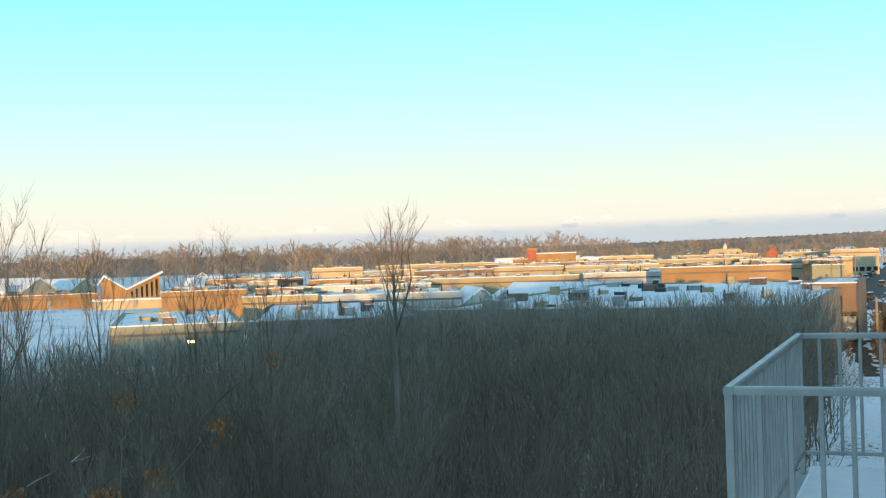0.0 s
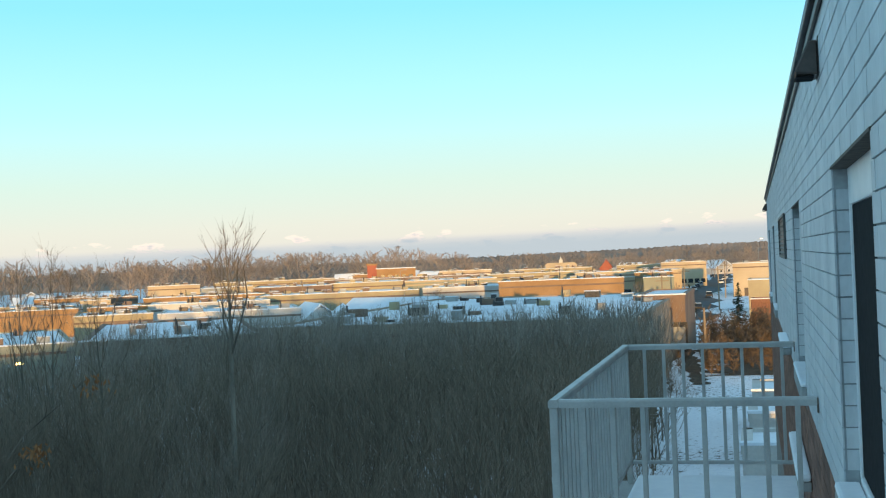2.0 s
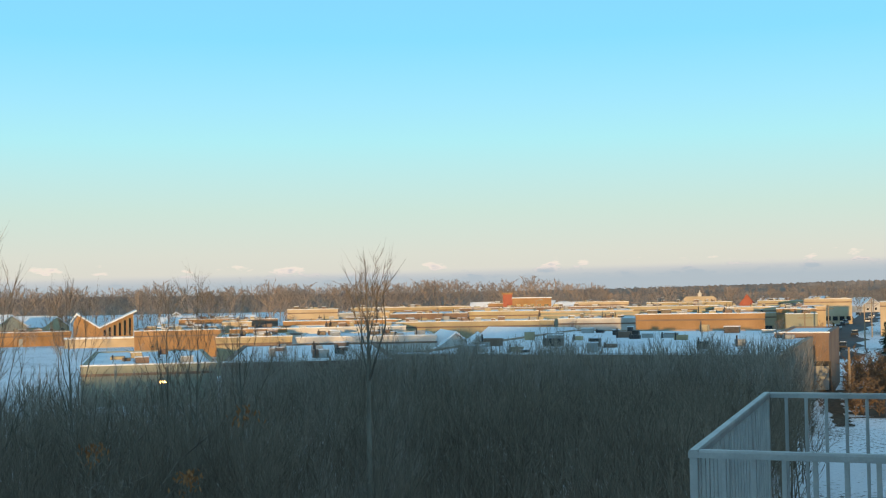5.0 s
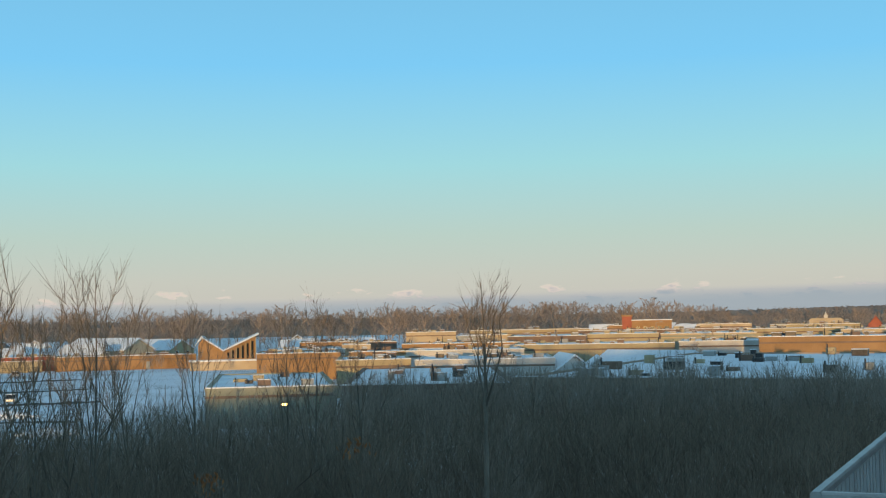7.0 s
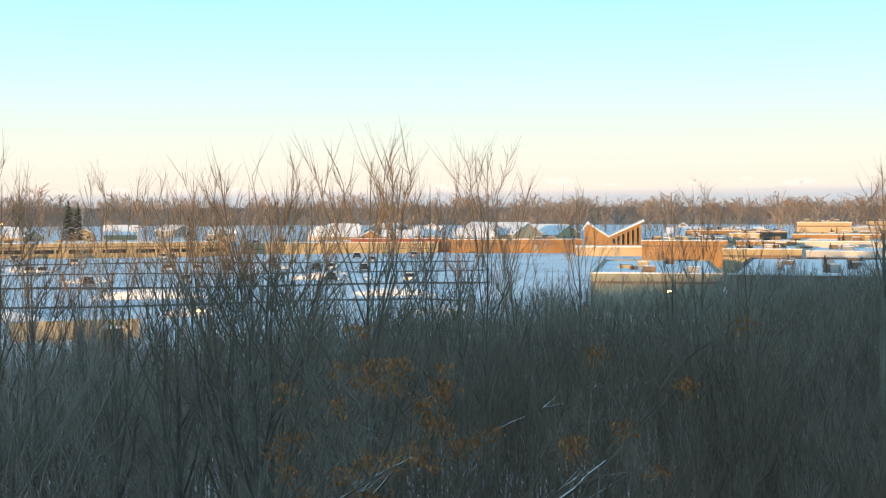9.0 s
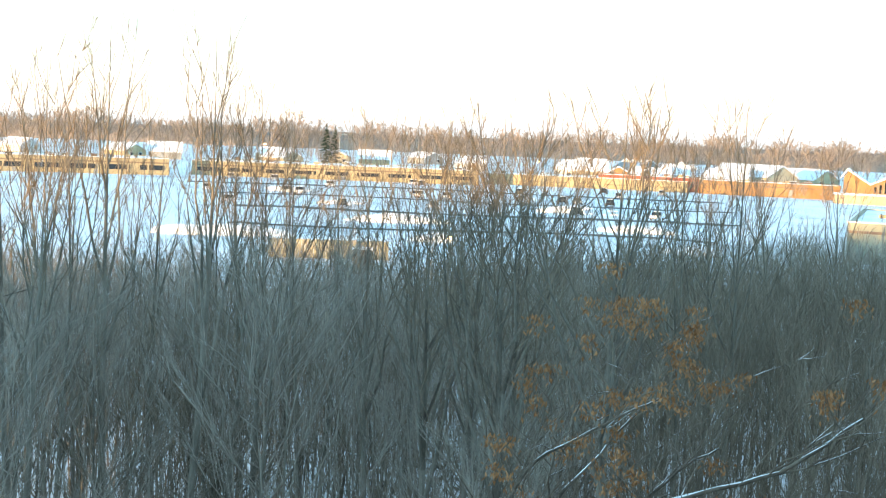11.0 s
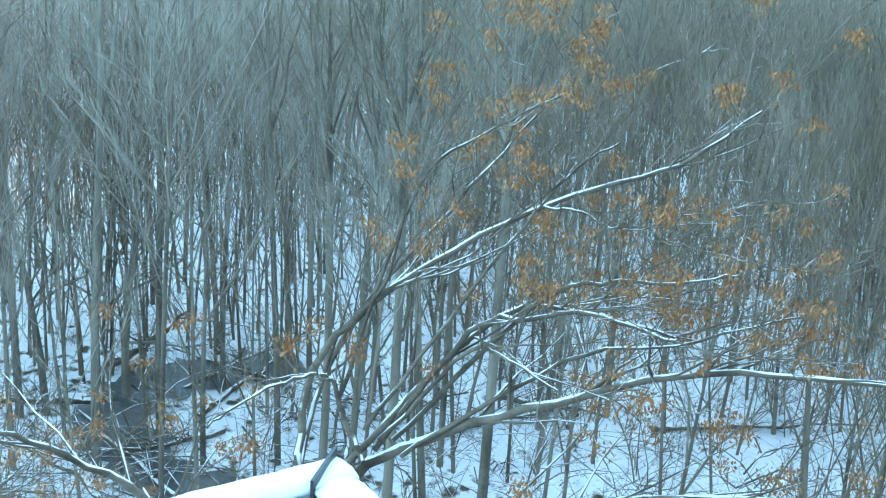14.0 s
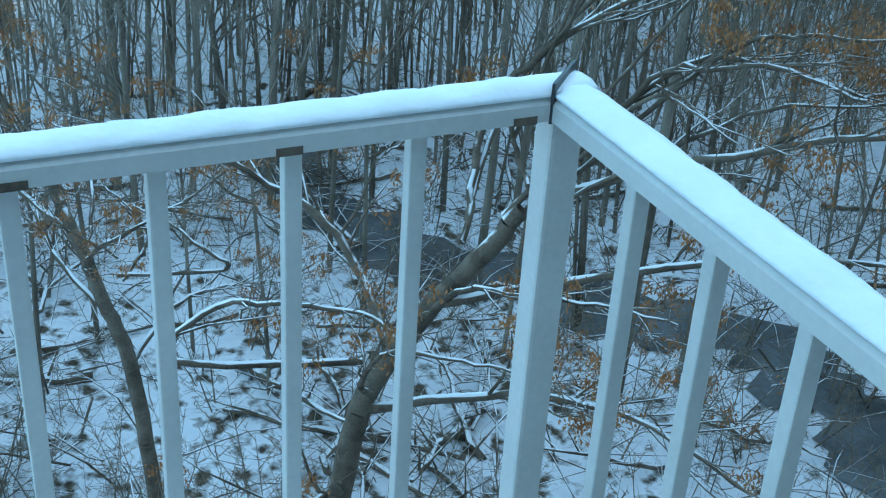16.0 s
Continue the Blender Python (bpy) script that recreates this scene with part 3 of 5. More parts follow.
def make_balcony(y0, y1, xo, top, own):
    """A slab with a welded rail round three sides; top: height of the hand rail."""
    label = "balcony with snow-capped pale metal railing" if own else "grey metal balcony railing round a snowy slab"
    bal = thing("balcony", *((-1.325, 0.725, 0) if own else (0, 0, 0)), label, "balcony", "facade balconies", rz=-7.1 if own else 0)
    reach = 1.32 if own else -0.005
    paint = M_RAIL if own else M_RAILGREY
    deck = EYE - 1.56
    part("slab", box(xo - 0.09, reach + 0.013, y0 - 0.1, y1 + 0.1, deck - 0.16, deck, 0.01), M_CONC, bal, "concrete balcony slab")
    part("snow", box(xo + 0.06, reach + 0.005, y0 + 0.05, y1 - 0.05, deck + 0.002, deck + 0.07, 0.025), M_CAP, bal, "smooth snow on the slab")
    w, h = (0.056, 0.027) if own else (0.05, 0.038)
    zr = top - h
    t = w / 2
    rails = [((xo, y0 - t), (xo, y1 + t)), ((xo + t + 0.001, y1), (reach, y1)), ((xo + t + 0.001, y0), (reach, y0))]
    for k, (a, b) in enumerate(rails):
        part("hand_rail", rail_section(a, b, w, h, zr), paint, bal)
        low = rail_section(a, b, 0.03, 0.025, deck + 0.14)
        part("bottom_rail", low, paint, bal)
        if own:
            part("snow", uneven_bar((*a, 0), (*b, 0), w * 0.96, top + 0.001, 0.009, 3.7 * k), M_CAP, bal, "crumbly snow lying on the hand rail")
    s = 0.0098 if own else 0.0118
    step = 0.139
    n = int((y1 - y0) / step)
    proto = None

    def baluster(x, y, half):
        nonlocal proto
        if half == s:
            if proto is None:
                me = mesh_of("baluster", box(-s, s, -s, s, deck + 0.166, zr + 0.002, 0.003), paint)
                proto = me
            ob = new("baluster", proto)
        else:
            ob = new("post", mesh_of("post", box(-half, half, -half, half, deck - 0.001, zr + 0.002, 0.005), paint))
        ob.parent = bal
        ob.location = (x, y, 0)

    for y in (y0, y1):
        baluster(xo, y, 0.02)
    for k in range(1, n):
        baluster(xo, y1 - 0.035 - step * k if own else y0 + (y1 - y0) * k / n, 0.02 if k % 8 == 0 else s)
    m = int((reach - xo) / step) + (not own)
    for k in range(1, m):
        for y in (y0, y1):
            baluster(xo + step * k + 0.03 * own, y, s)
    if own:
        ring = bmesh.new()
        box(-t - 0.001, t + 0.001, -0.0018, 0.0018, -0.003, h + 0.017, 0, ring)
        bmesh.ops.transform(ring, matrix=pose(xo, y1, zr, 0, 0, -45) @ Matrix.Diagonal((1.42, 1, 1, 1)), verts=ring.verts)
        part("joint_seam", ring, M_DARKHOLE, bal, "dark seam at the mitred corner")
        for k in range(7):
            y = y1 - 0.06 - step * k * 1.9
            part("rust_patch", box(t - 0.014, t + 0.0008, y - 0.013, y + 0.015, -0.0012, 0.008), M_RUSTSHADE, bal).location = (xo, 0, zr)
    else:
        for y in (y0, y1):
            part("wall_bracket", box(-0.008, -0.002, y - 0.028, y + 0.028, zr - 0.035, zr + 0.035, 0.002), M_RUSTSHADE, bal, "rust-stained wall bracket")


make_balcony(5.93, 9.30, -1.205, EYE - 0.545, False)
make_balcony(-3.665, 0.0, 0.0, EYE - 0.616, True)


# ---- far buildings ----
def polar(a, d):
    """The place at a turn left of the facade's line, in degrees, and a distance."""
    return -0.26 - d * math.sin(radians(a)), d * math.cos(radians(a))


def flat_block(name, label, x, y, wide, deep, high, mat, rz=0, group="", doors=0, bays=0, units=0, snow=True, seed=1, trim=None):
    """A flat-roofed building on its near-left corner's plan: walls, parapet, snowy roof, doors, windows, roof units."""
    rng = random.Random(seed)
    b = thing(name, x, y, 0, label, "building", group, rz=rz)
    part("wall", box(0, wide, 0, deep, -0.3, high), mat, b)
    p = 0.5
    for q in ((0, wide, -0.06, p - 0.06), (0, wide, deep - p, deep + 0.06), (-0.06, p, 0, deep), (wide - p, wide + 0.06, 0, deep)):
        part("parapet", box(*q, high + 0.004, high + 0.45), trim or mat, b)
    if snow:
        part("roof_snow", box(p, wide - p, p, deep - p, high + 0.005, high + 0.28), M_ROOFSNOW, b, "snow-covered flat roof")
    part("coping", box(-0.12, wide + 0.12, -0.14, p, high + 0.455, high + 0.6), M_ROOFSNOW if snow else M_FLASH, b)
    for k in range(doors):
        u = wide * (k + 0.5) / doors
        door = part("dock_door", box(u - 1.4, u + 1.4, -0.10, -0.004, 0.9, 3.6), M_GREYB, b, "grey roller door")
        part("door_frame", box(u - 1.65, u + 1.65, -0.065, -0.005, 0.7, 4.15), M_DARKHOLE, door)
    for k in range(bays):
        u = wide * (k + 0.5) / bays
        w = wide / bays * 0.36
        win = part("window", box(u - w, u + w, -0.12, -0.004, 1.2, min(high - 1.2, 2.6)), M_GLASS, b)
        part("window_frame", box(u - w - 0.2, u + w + 0.2, -0.07, -0.005, 1.0, min(high - 1.0, 2.8)), trim or mat, win)
    for k in range(units * 2):
        u, v = rng.uniform(1.5, max(2, wide - 3)), rng.uniform(1.5, max(2, deep - 3))
        w, h = rng.uniform(0.7, 2.0), rng.uniform(0.35, 0.95)
        unit = part("roof_unit", box(u, u + w, v, v + w * 0.8, high + 0.29, high + 0.29 + h, 0.05), rng.choice((M_TAN, M_GREYB, M_FLASH, M_BROWNB)), b, "boxy rooftop air unit")
        if k % 2:
            part("cap", box(u - 0.06, u + w + 0.06, v - 0.06, v + w * 0.8 + 0.06, high + 0.295 + h, high + 0.38 + h, 0.03), M_ROOFSNOW, unit)
        else:
            part("vent_pipe", bar((u + 0.3, v - 0.6, high + 0.28), (u + 0.3, v - 0.6, high + 0.28 + h * 1.6), 0.09, 6), M_FLASH, unit)
    if wide > 8 and high > 3:
        part("cornice", box(-0.03, wide + 0.03, -0.09, -0.062, high - 0.75, high - 0.45), trim or M_BROWNB, b, "darker band under the parapet")
        n = max(2, int(wide / rng.uniform(4.5, 7.5)))
        for k in range(n + 1):
            u = 0.25 + (wide - 0.5) * k / n
            part("pilaster", box(u - 0.22, u + 0.22, -0.14, -0.002, -0.2, high - 0.76), mat, b)
        for k in range(n):
            if rng.random() < 0.35:
                u = (wide - 0.5) * (k + rng.uniform(0.3, 0.7)) / n
                part("service_door", box(u - 0.5, u + 0.5, -0.05, -0.003, 0, 2.1), rng.choice((M_GREYB, M_BROWNMETAL)), b)
    return b


def row_block(name, label, a0, a1, d, top_el, depth, mat, **kw):
    """A block that spans two turns at a distance, its front square to the middle ray."""
    mid = (a0 + a1) / 2
    x, y = polar(a1, d / math.cos(radians((a1 - a0) / 2)))
    wide = 2 * d * math.tan(radians((a1 - a0) / 2))
    return flat_block(name, label, x, y, wide, depth, max(EYE + d * math.tan(radians(top_el)) - 0.5, 2.5), mat, rz=mid, **kw)


flat_block("warehouse", "wide brown brick warehouse with a snow-covered roof", -45, 108, 35, 66, 6.5, M_WAREB, bays=0, units=16, seed=4, group="industrial buildings")
flat_block("loading_annex", "brown brick loading annex with roller doors", -14.2, 148, 5.9, 24, 6.9, M_BROWNB, doors=2, seed=5, group="industrial buildings")
row_block("brick_store", "long orange brick store with a snowy roof", 5.8, 11.5, 232, -1.12, 26, M_ORANGE, units=7, seed=6, group="commercial buildings")
row_block("brick_store", "orange brick shop building beside a street", 3.6, 5.3, 300, -0.95, 40, M_ORANGE, units=3, bays=3, seed=7, group="commercial buildings")
row_block("shop_row", "cream stucco row of shops with snowy roofs", 2.1, 4.1, 430, -0.55, 30, M_CREAM, bays=7, units=3, seed=8, group="commercial buildings")
row_block("shop_row", "cream stucco row of shops with snowy roofs", 4.15, 6.1, 470, -0.6, 30, M_TAN, bays=6, units=3, seed=9, group="commercial buildings")
row_block("long_store", "long olive panelled store with a pale roof edge", 11.6, 15.8, 330, -0.93, 40, M_OLIVE, units=6, seed=10, group="commercial buildings", trim=M_CREAM)
row_block("panel_store", "beige panelled store front lit by low sun", 15.9, 19.1, 318, -0.9, 40, M_TAN, bays=4, units=5, seed=11, group="commercial buildings")
row_block("brick_store", "long brown brick store with a dark roof edge", 19.15, 22.7, 312, -0.95, 40, M_BROWNB, units=4, seed=12, group="commercial buildings")
row_block("corner_store", "cream corner block beside a grey one", 22.75, 23.7, 315, -0.85, 30, M_CREAM, units=2, seed=13, group="commercial buildings")
row_block("grey_block", "grey panelled block with a flat roof", 23.75, 25.05, 330, -0.88, 30, M_GREYB, bays=3, seed=14, group="commercial buildings")
row_block("office_block", "yellowish two-storey offices with dark window band", 25.1, 27.4, 375, -0.68, 30, M_CREAM, bays=9, units=4, seed=15, group="commercial buildings")
row_block("low_shed", "low white industrial shed with a snowy roof", 22.0, 27.4, 232, -1.5, 22, M_WHITEB, units=5, seed=16, group="industrial buildings")
row_block("low_shed", "low orange brick shed with a snowy roof", 27.5, 30.0, 236, -1.5, 22, M_ORANGE, units=2, seed=17, group="industrial buildings")
row_block("strip_building", "low brown building with a wide snow roof", 22.4, 30.4, 128, -2.95, 44, M_BROWNB, units=6, seed=18, group="industrial buildings")
# olive instead of tan: the wall's shade is put into its colour
row_block("strip_building", "low building, olive for its shaded wall, with a wide snow roof", 30.6, 36.5, 150, -2.95, 40, M_OLIVE, units=3, seed=19, group="industrial buildings")
row_block("beige_store", "beige block beside the street", -0.9, 0.3, 235, -1.45, 18, M_TAN, bays=2, seed=20, group="commercial buildings")
row_block("white_store", "pale block with a snow roof beside the street", -0.8, 0.95, 330, -0.7, 30, M_CREAM, units=1, seed=21, group="commercial buildings")
row_block("brick_wall_block", "low red brick outbuilding", -0.9, 0.2, 190, -2.3, 8, M_BRICK, seed=22, group="commercial buildings", snow=True)
row_block("long_warehouse", "low beige warehouse along the snowy car park", 53.0, 66.0, 330, -1.5, 30, M_TAN, bays=9, units=8, seed=23, group="industrial buildings")
row_block("long_warehouse", "low beige warehouse along the snowy car park", 67.0, 82.0, 320, -1.5, 30, M_TAN, bays=10, units=8, seed=29, group="industrial buildings")
row_block("store", "low tan store beyond the car park", 43.5, 52.5, 345, -1.6, 30, M_TAN, bays=7, units=9, seed=24, group="commercial buildings")
row_block("store", "low white store behind the sheds", 30.2, 33.5, 300, -1.35, 30, M_WHITEB, units=4, seed=25, group="commercial buildings")
row_block("store", "tan store among bare trees", 7.2, 11.0, 420, -0.62, 30, M_TAN, bays=8, units=5, seed=26, group="commercial buildings")
row_block("store", "brown store with pale roof edge", 11.8, 14.2, 470, -0.55, 30, M_CREAM, bays=6, units=5, seed=27, group="commercial buildings")
row_block("store", "orange store among bare trees", 16.0, 18.2, 480, -0.55, 30, M_ORANGE, bays=5, units=4, seed=28, group="commercial buildings")
for a0, a1, d, el, deep, mat in ((15.2, 22.6, 256, -1.33, 26, M_TAN), (11.2, 15.0, 264, -1.28, 26, M_WHITEB), (22.2, 27.6, 285, -1.2, 24, M_ORANGE), (20.6, 27.0, 196, -1.92, 24, M_WHITEB),
                                 (27.2, 30.6, 200, -1.85, 24, M_TAN), (3.2, 8.0, 345, -0.86, 30, M_CREAM), (7.6, 12.0, 385, -0.78, 30, M_TAN), (12.0, 19.5, 400, -0.75, 26, M_BROWNB),
                                 (19.0, 24.5, 420, -0.66, 26, M_TAN), (30.4, 34.2, 262, -1.5, 24, M_ORANGE), (36.9, 43.0, 345, -1.45, 18, M_ORANGE), (43.0, 47.5, 352, -1.4, 16, M_REDROOF)):
    row_block("low_store", "long low commercial building with a snowy flat roof", a0, a1, d, el, deep, mat, units=7, seed=int(d), group="commercial buildings")
rng = random.Random(21)
for k in range(16):
    a = rng.uniform(2.8, 31)
    d = rng.uniform(240, 520)
    row_block("low_store", rng.choice(("low store building with a snowy roof", "long low commercial building lit by evening sun")), a, a + rng.uniform(1.2, 3.6) * 300 / d, d,
              -0.55 - 330 / d * 0.5 - rng.uniform(0, 0.12), rng.uniform(14, 30), rng.choice((M_ORANGE, M_TAN, M_CREAM, M_BROWNB, M_OLIVE, M_WHITEB)), units=rng.randint(2, 6), bays=rng.choice((0, 0, 5)), seed=50 + k, group="commercial buildings")
flat_block("garage_row", "low white garage with snow on its flat roof", -1.2, 62, 5, 6, 2.6, M_WHITEB, group="garages", seed=31)
flat_block("garage_row", "low white garage with snow on its flat roof", -0.9, 73, 5, 7, 2.7, M_WHITEB, group="garages", seed=32)
flat_block("garage_row", "low white garage with snow on its flat roof", -0.7, 86, 5, 8, 2.5, M_WHITEB, group="garages", seed=33)


def gabled(name, label, a, d, wide, deep, eave, ridge, mat, rz, group="houses", roofmat=None, category="house"):
    x, y = polar(a, d)
    h = thing(name, x, y, 0, label, category, group, rz=rz)
    part("wall", prism([(-wide / 2, -0.3), (wide / 2, -0.3), (wide / 2, eave), (0, ridge - 0.15), (-wide / 2, eave)], deep, "y"), mat, h)
    for s in (-1, 1):
        slope = math.hypot(wide / 2, ridge - eave)
        o = 0.5
        dx, dz = s * (wide / 2 + o), eave - (ridge - eave) / (wide / 2) * o
        part("roof", prism([(0, ridge), (dx, dz), (dx, dz + 0.28), (0, ridge + 0.28)], deep + 1.0, "y"), roofmat or M_ROOFSNOW, h).location = (0, -0.5, 0)
    for k in (-1, 1):
        win = part("window", box(k * wide * 0.22 - 0.6, k * wide * 0.22 + 0.6, -0.1, -0.004, 1.0, 2.2), M_GLASS, h)
        part("window_frame", box(k * wide * 0.22 - 0.72, k * wide * 0.22 + 0.72, -0.06, -0.005, 0.88, 2.32), M_FRAME, win)
    return h


gabled("white_shed", "white gabled shed with a snowy roof", 19.7, 196, 7, 14, 3.6, 6.2, M_WHITEB, 30, "sheds", category="shed")
gabled("white_shed", "white gabled shed with a snowy roof", 18.6, 192, 8, 14, 3.0, 5.8, M_WHITEB, 20, "sheds", category="shed")
gabled("long_shed", "long shed with a sloping white roof", 14.4, 195, 8, 16, 4.6, 6.6, M_WHITEB, 70, "sheds", category="shed")
gabled("chapel", "small red gabled entrance tower", 6.56, 480, 5, 6, 6.6, 9.8, M_REDROOF, 6, roofmat=M_REDROOF)
gabled("barn", "broad house with a snowy roof and sunlit yellow gable", 39.4, 398, 16, 22, 4.2, 7.6, M_CREAM, 95)
rng = random.Random(11)
for k, a in enumerate((40.9, 42.0, 43.1, 44.3, 45.5, 46.6)):
    gabled("house", "small sunlit house with a snowy roof", a, 385 + rng.uniform(-20, 25), rng.uniform(8, 10), 11, 2.9, rng.uniform(5.0, 6.2), rng.choice((M_ORANGE, M_REDROOF, M_CREAM)), a + rng.choice((0, 90)))
for k in range(32):
    a = rng.uniform(28, 80)
    gabled("house", "suburban house with a snowy roof among bare trees", a, rng.uniform(430, 560), rng.uniform(8, 11), 12, 2.9, rng.uniform(5.0, 6.4), rng.choice((M_WHITEB, M_TAN, M_CREAM, M_GREYB)), a + rng.choice((0, 90, 40)))
for k in range(16):
    a = rng.uniform(-1, 20)
    gabled("house", "suburban house with a snowy roof among bare trees", a, rng.uniform(560, 660), rng.uniform(9, 12), 12, 3.2, rng.uniform(6.0, 8.0), rng.choice((M_WHITEB, M_TAN, M_CREAM, M_GREYB)), a + rng.choice((0, 90, 40)))


def make_cupola_store():
    x, y = polar(9.35, 480)
    b = thing("cupola_store", x, y, 0, "cream store front with a small white cupola", "building", "commercial buildings", rz=8.6)
    part("wall", box(0, 12.2, 0, 14, -0.3, 8.4), M_CREAM, b)
    part("gable", prism([(-0.3, 8.4), (12.5, 8.4), (11.2, 9.4), (1.0, 9.4)], 14, "y"), M_CREAM, b)
    part("cupola", box(5.4, 6.8, 3, 4.4, 9.41, 10.6, 0.1), M_WHITEB, b, "white cupola")
    part("spire", bar((6.1, 3.7, 10.6), (6.1, 3.7, 11.9), 0.5, 6, 0.03), M_WHITEB, b)
    for k in range(12):
        part("sign_bar", box(1.6 + k * 0.75, 2.1 + k * 0.75, -0.12, -0.004, 6.3, 7.3), M_REDROOF, b, "unreadable red sign lettering")
    for k in range(5):
        part("window", box(0.8 + k * 2.3, 2.4 + k * 2.3, -0.1, -0.004, 1, 4.4), M_GLASS, b)


def make_butterfly():
    """The sunlit hall with an upswept roof."""
    x, y = polar(36.8, 330)
    b = thing("butterfly_hall", x, y, 0, "sunlit hall with snow on its upswept butterfly roof", "building", rz=35.4)
    part("wall", prism([(0, -0.3), (14.8, -0.3), (14.8, 8.5), (6.4, 4.6), (1.0, 8.1), (0, 6.4)], 16, "y"), M_ORANGE, b)
    part("roof", prism([(6.4, 4.7), (15.6, 8.9), (15.6, 9.25), (6.4, 5.05)], 17.5, "y"), M_ROOFSNOW, b, "snowy upswept roof wing").location = (0, -1.2, 0)
    part("roof", prism([(6.4, 4.7), (6.4, 5.05), (0.8, 8.75), (-0.8, 6.4), (-0.8, 6.1), (0.9, 8.2)], 17.5, "y"), M_ROOFSNOW, b, "snowy upswept roof wing").location = (0, -1.2, 0)
    for k in range(6):
        u = 7.4 + k * 1.25
        top = 4.4 + (u - 6.4) * 0.46
        part("window", box(u, u + 0.55, -0.1, -0.004, 2.8, top - 0.5), M_GLASS, b)
        part("fin", box(u + 0.98, u + 1.16, -0.5, -0.004, 1.0, top + 0.2), M_TAN, b)
    part("porch", box(-2, 16.5, -5, -0.02, -0.3, 2.2), M_CREAM, b)
    part("porch_roof", box(-2.3, 16.8, -5.3, -0.02, 2.204, 2.6), M_ROOFSNOW, b)


def make_red_tower():
    x, y = polar(17.3, 430)
    b = thing("brick_tower", x, y, 0, "orange brick tower with a flat cap over low roofs", "building", "commercial buildings", rz=17)
    part("tower", box(-1.6, 1.6, 0, 3.2, -0.3, 11.4), M_REDROOF, b)
    part("cap", box(-2.0, 2.0, -0.4, 3.6, 11.404, 12.0, 0.08), M_ORANGE, b)
    part("wing", box(1.605, 15, 0, 10, -0.3, 10.0), M_ORANGE, b)
    for k in range(5):
        part("window", box(3 + k * 2.4, 4.4 + k * 2.4, -0.1, -0.004, 5.5, 8.0), M_GLASS, b)
    part("roof_snow", box(1.4, 15.2, -0.2, 10.2, 10.004, 10.3), M_ROOFSNOW, b)


make_cupola_store()
make_butterfly()
make_red_tower()
gx, gy = polar(21.7, 205)
green = thing("green_awning", gx, gy, 0, "bright green fabric shelter beside white sheds", "shelter", rz=21)
part("fabric", prism([(-1.3, 1.0), (1.3, 1.0), (1.4, 3.2), (1.1, 4.4), (0.5, 5.0), (-0.4, 5.1), (-1.0, 4.6), (-1.4, 3.4)], 4, "y"), M_GREEN, green)
for sx in (-1.2, 1.2):
    part("leg", box(sx - 0.08, sx + 0.08, 0.1, 0.26, 0, 1.0), M_GREYB, green)
sx_, sy_ = polar(58.2, 112)
shed = thing("utility_cabinet", sx_, sy_, 0, "dark grey utility cabinet at the edge of the car park", "cabinet", rz=58)
part("body", box(-0.9, 0.9, 0, 1.4, 0, 2.2, 0.04), M_FLASH, shed)
part("door", box(-0.4, 0.4, -0.03, -0.001, 0.1, 2.0, 0.01), M_BROWNMETAL, shed)
part("snow", box(-0.95, 0.95, -0.05, 1.45, 2.203, 2.34, 0.05), M_CAP, shed)
bx_, by_ = polar(62.5, 125)
fence = thing("board_fence", bx_, by_, 0, "weathered beige board fence by the thicket", "fence", rz=60)
for k in range(40):
    part("board", box(k * 0.3, k * 0.3 + 0.28, 0, 0.03, 0.0, 1.9 + 0.04 * math.sin(k * 2.1)), M_TAN, fence)


def snow_bank(a, d, long, high, k):
    x, y = polar(a, d)
    bm = bmesh.new()
    bmesh.ops.create_icosphere(bm, subdivisions=4, radius=1)
    for v in bm.verts:
        v.co *= 1 + 0.3 * noise.noise(v.co * 2.1 + Vector((k, 0, 0)))
        v.co = Vector((v.co.x * long, v.co.y * 1.6, v.co.z * high))
    ob = new("snow_bank", mesh_of("snow_bank", bm, M_SNOW))
    ob.matrix_basis = pose(x, y, 0, 0, 0, a)
    tagged(ob, "ploughed heap of snow beside the lane", "snow bank", "snow banks")


for k in range(9):
    snow_bank(43 + k * 2.7, (150, 180, 222, 262)[k % 4], 4 + k % 3 * 2, 0.8 + 0.2 * (k % 3), k * 3.1)


# ---- poles, lamps, cars ----
def make_pole(a, d, high, label="bare wooden utility pole with a crossarm", arm=True):
    x, y = polar(a, d)
    p = thing("utility_pole", x, y, 0, label, "utility pole", "utility poles", rz=a)
    part("shaft", bar((0, 0, -0.3), (0, 0, high), 0.16, 10, 0.11), M_WOODPOLE, p)
    if arm:
        part("crossarm", box(-1.1, 1.1, 0.12, 0.22, high - 0.9, high - 0.75), M_WOODPOLE, p)
        for k in (-1, -0.4, 0.4, 1):
            part("insulator", bar((k, 0.17, high - 0.75), (k, 0.17, high - 0.55), 0.05, 6, 0.03), M_GREYB, p)


make_pole(2.28, 134, 6.4, "short sunlit wooden utility pole", False)
for a, d, h in ((4.1, 205, 8.5), (3.1, 255, 9.0), (1.6, 260, 9.0), (1.3, 320, 9), (24.0, 280, 8.5), (20.5, 290, 9), (13.5, 300, 9), (57.0, 300, 9), (49.5, 310, 9)):
    make_pole(a, d, h)


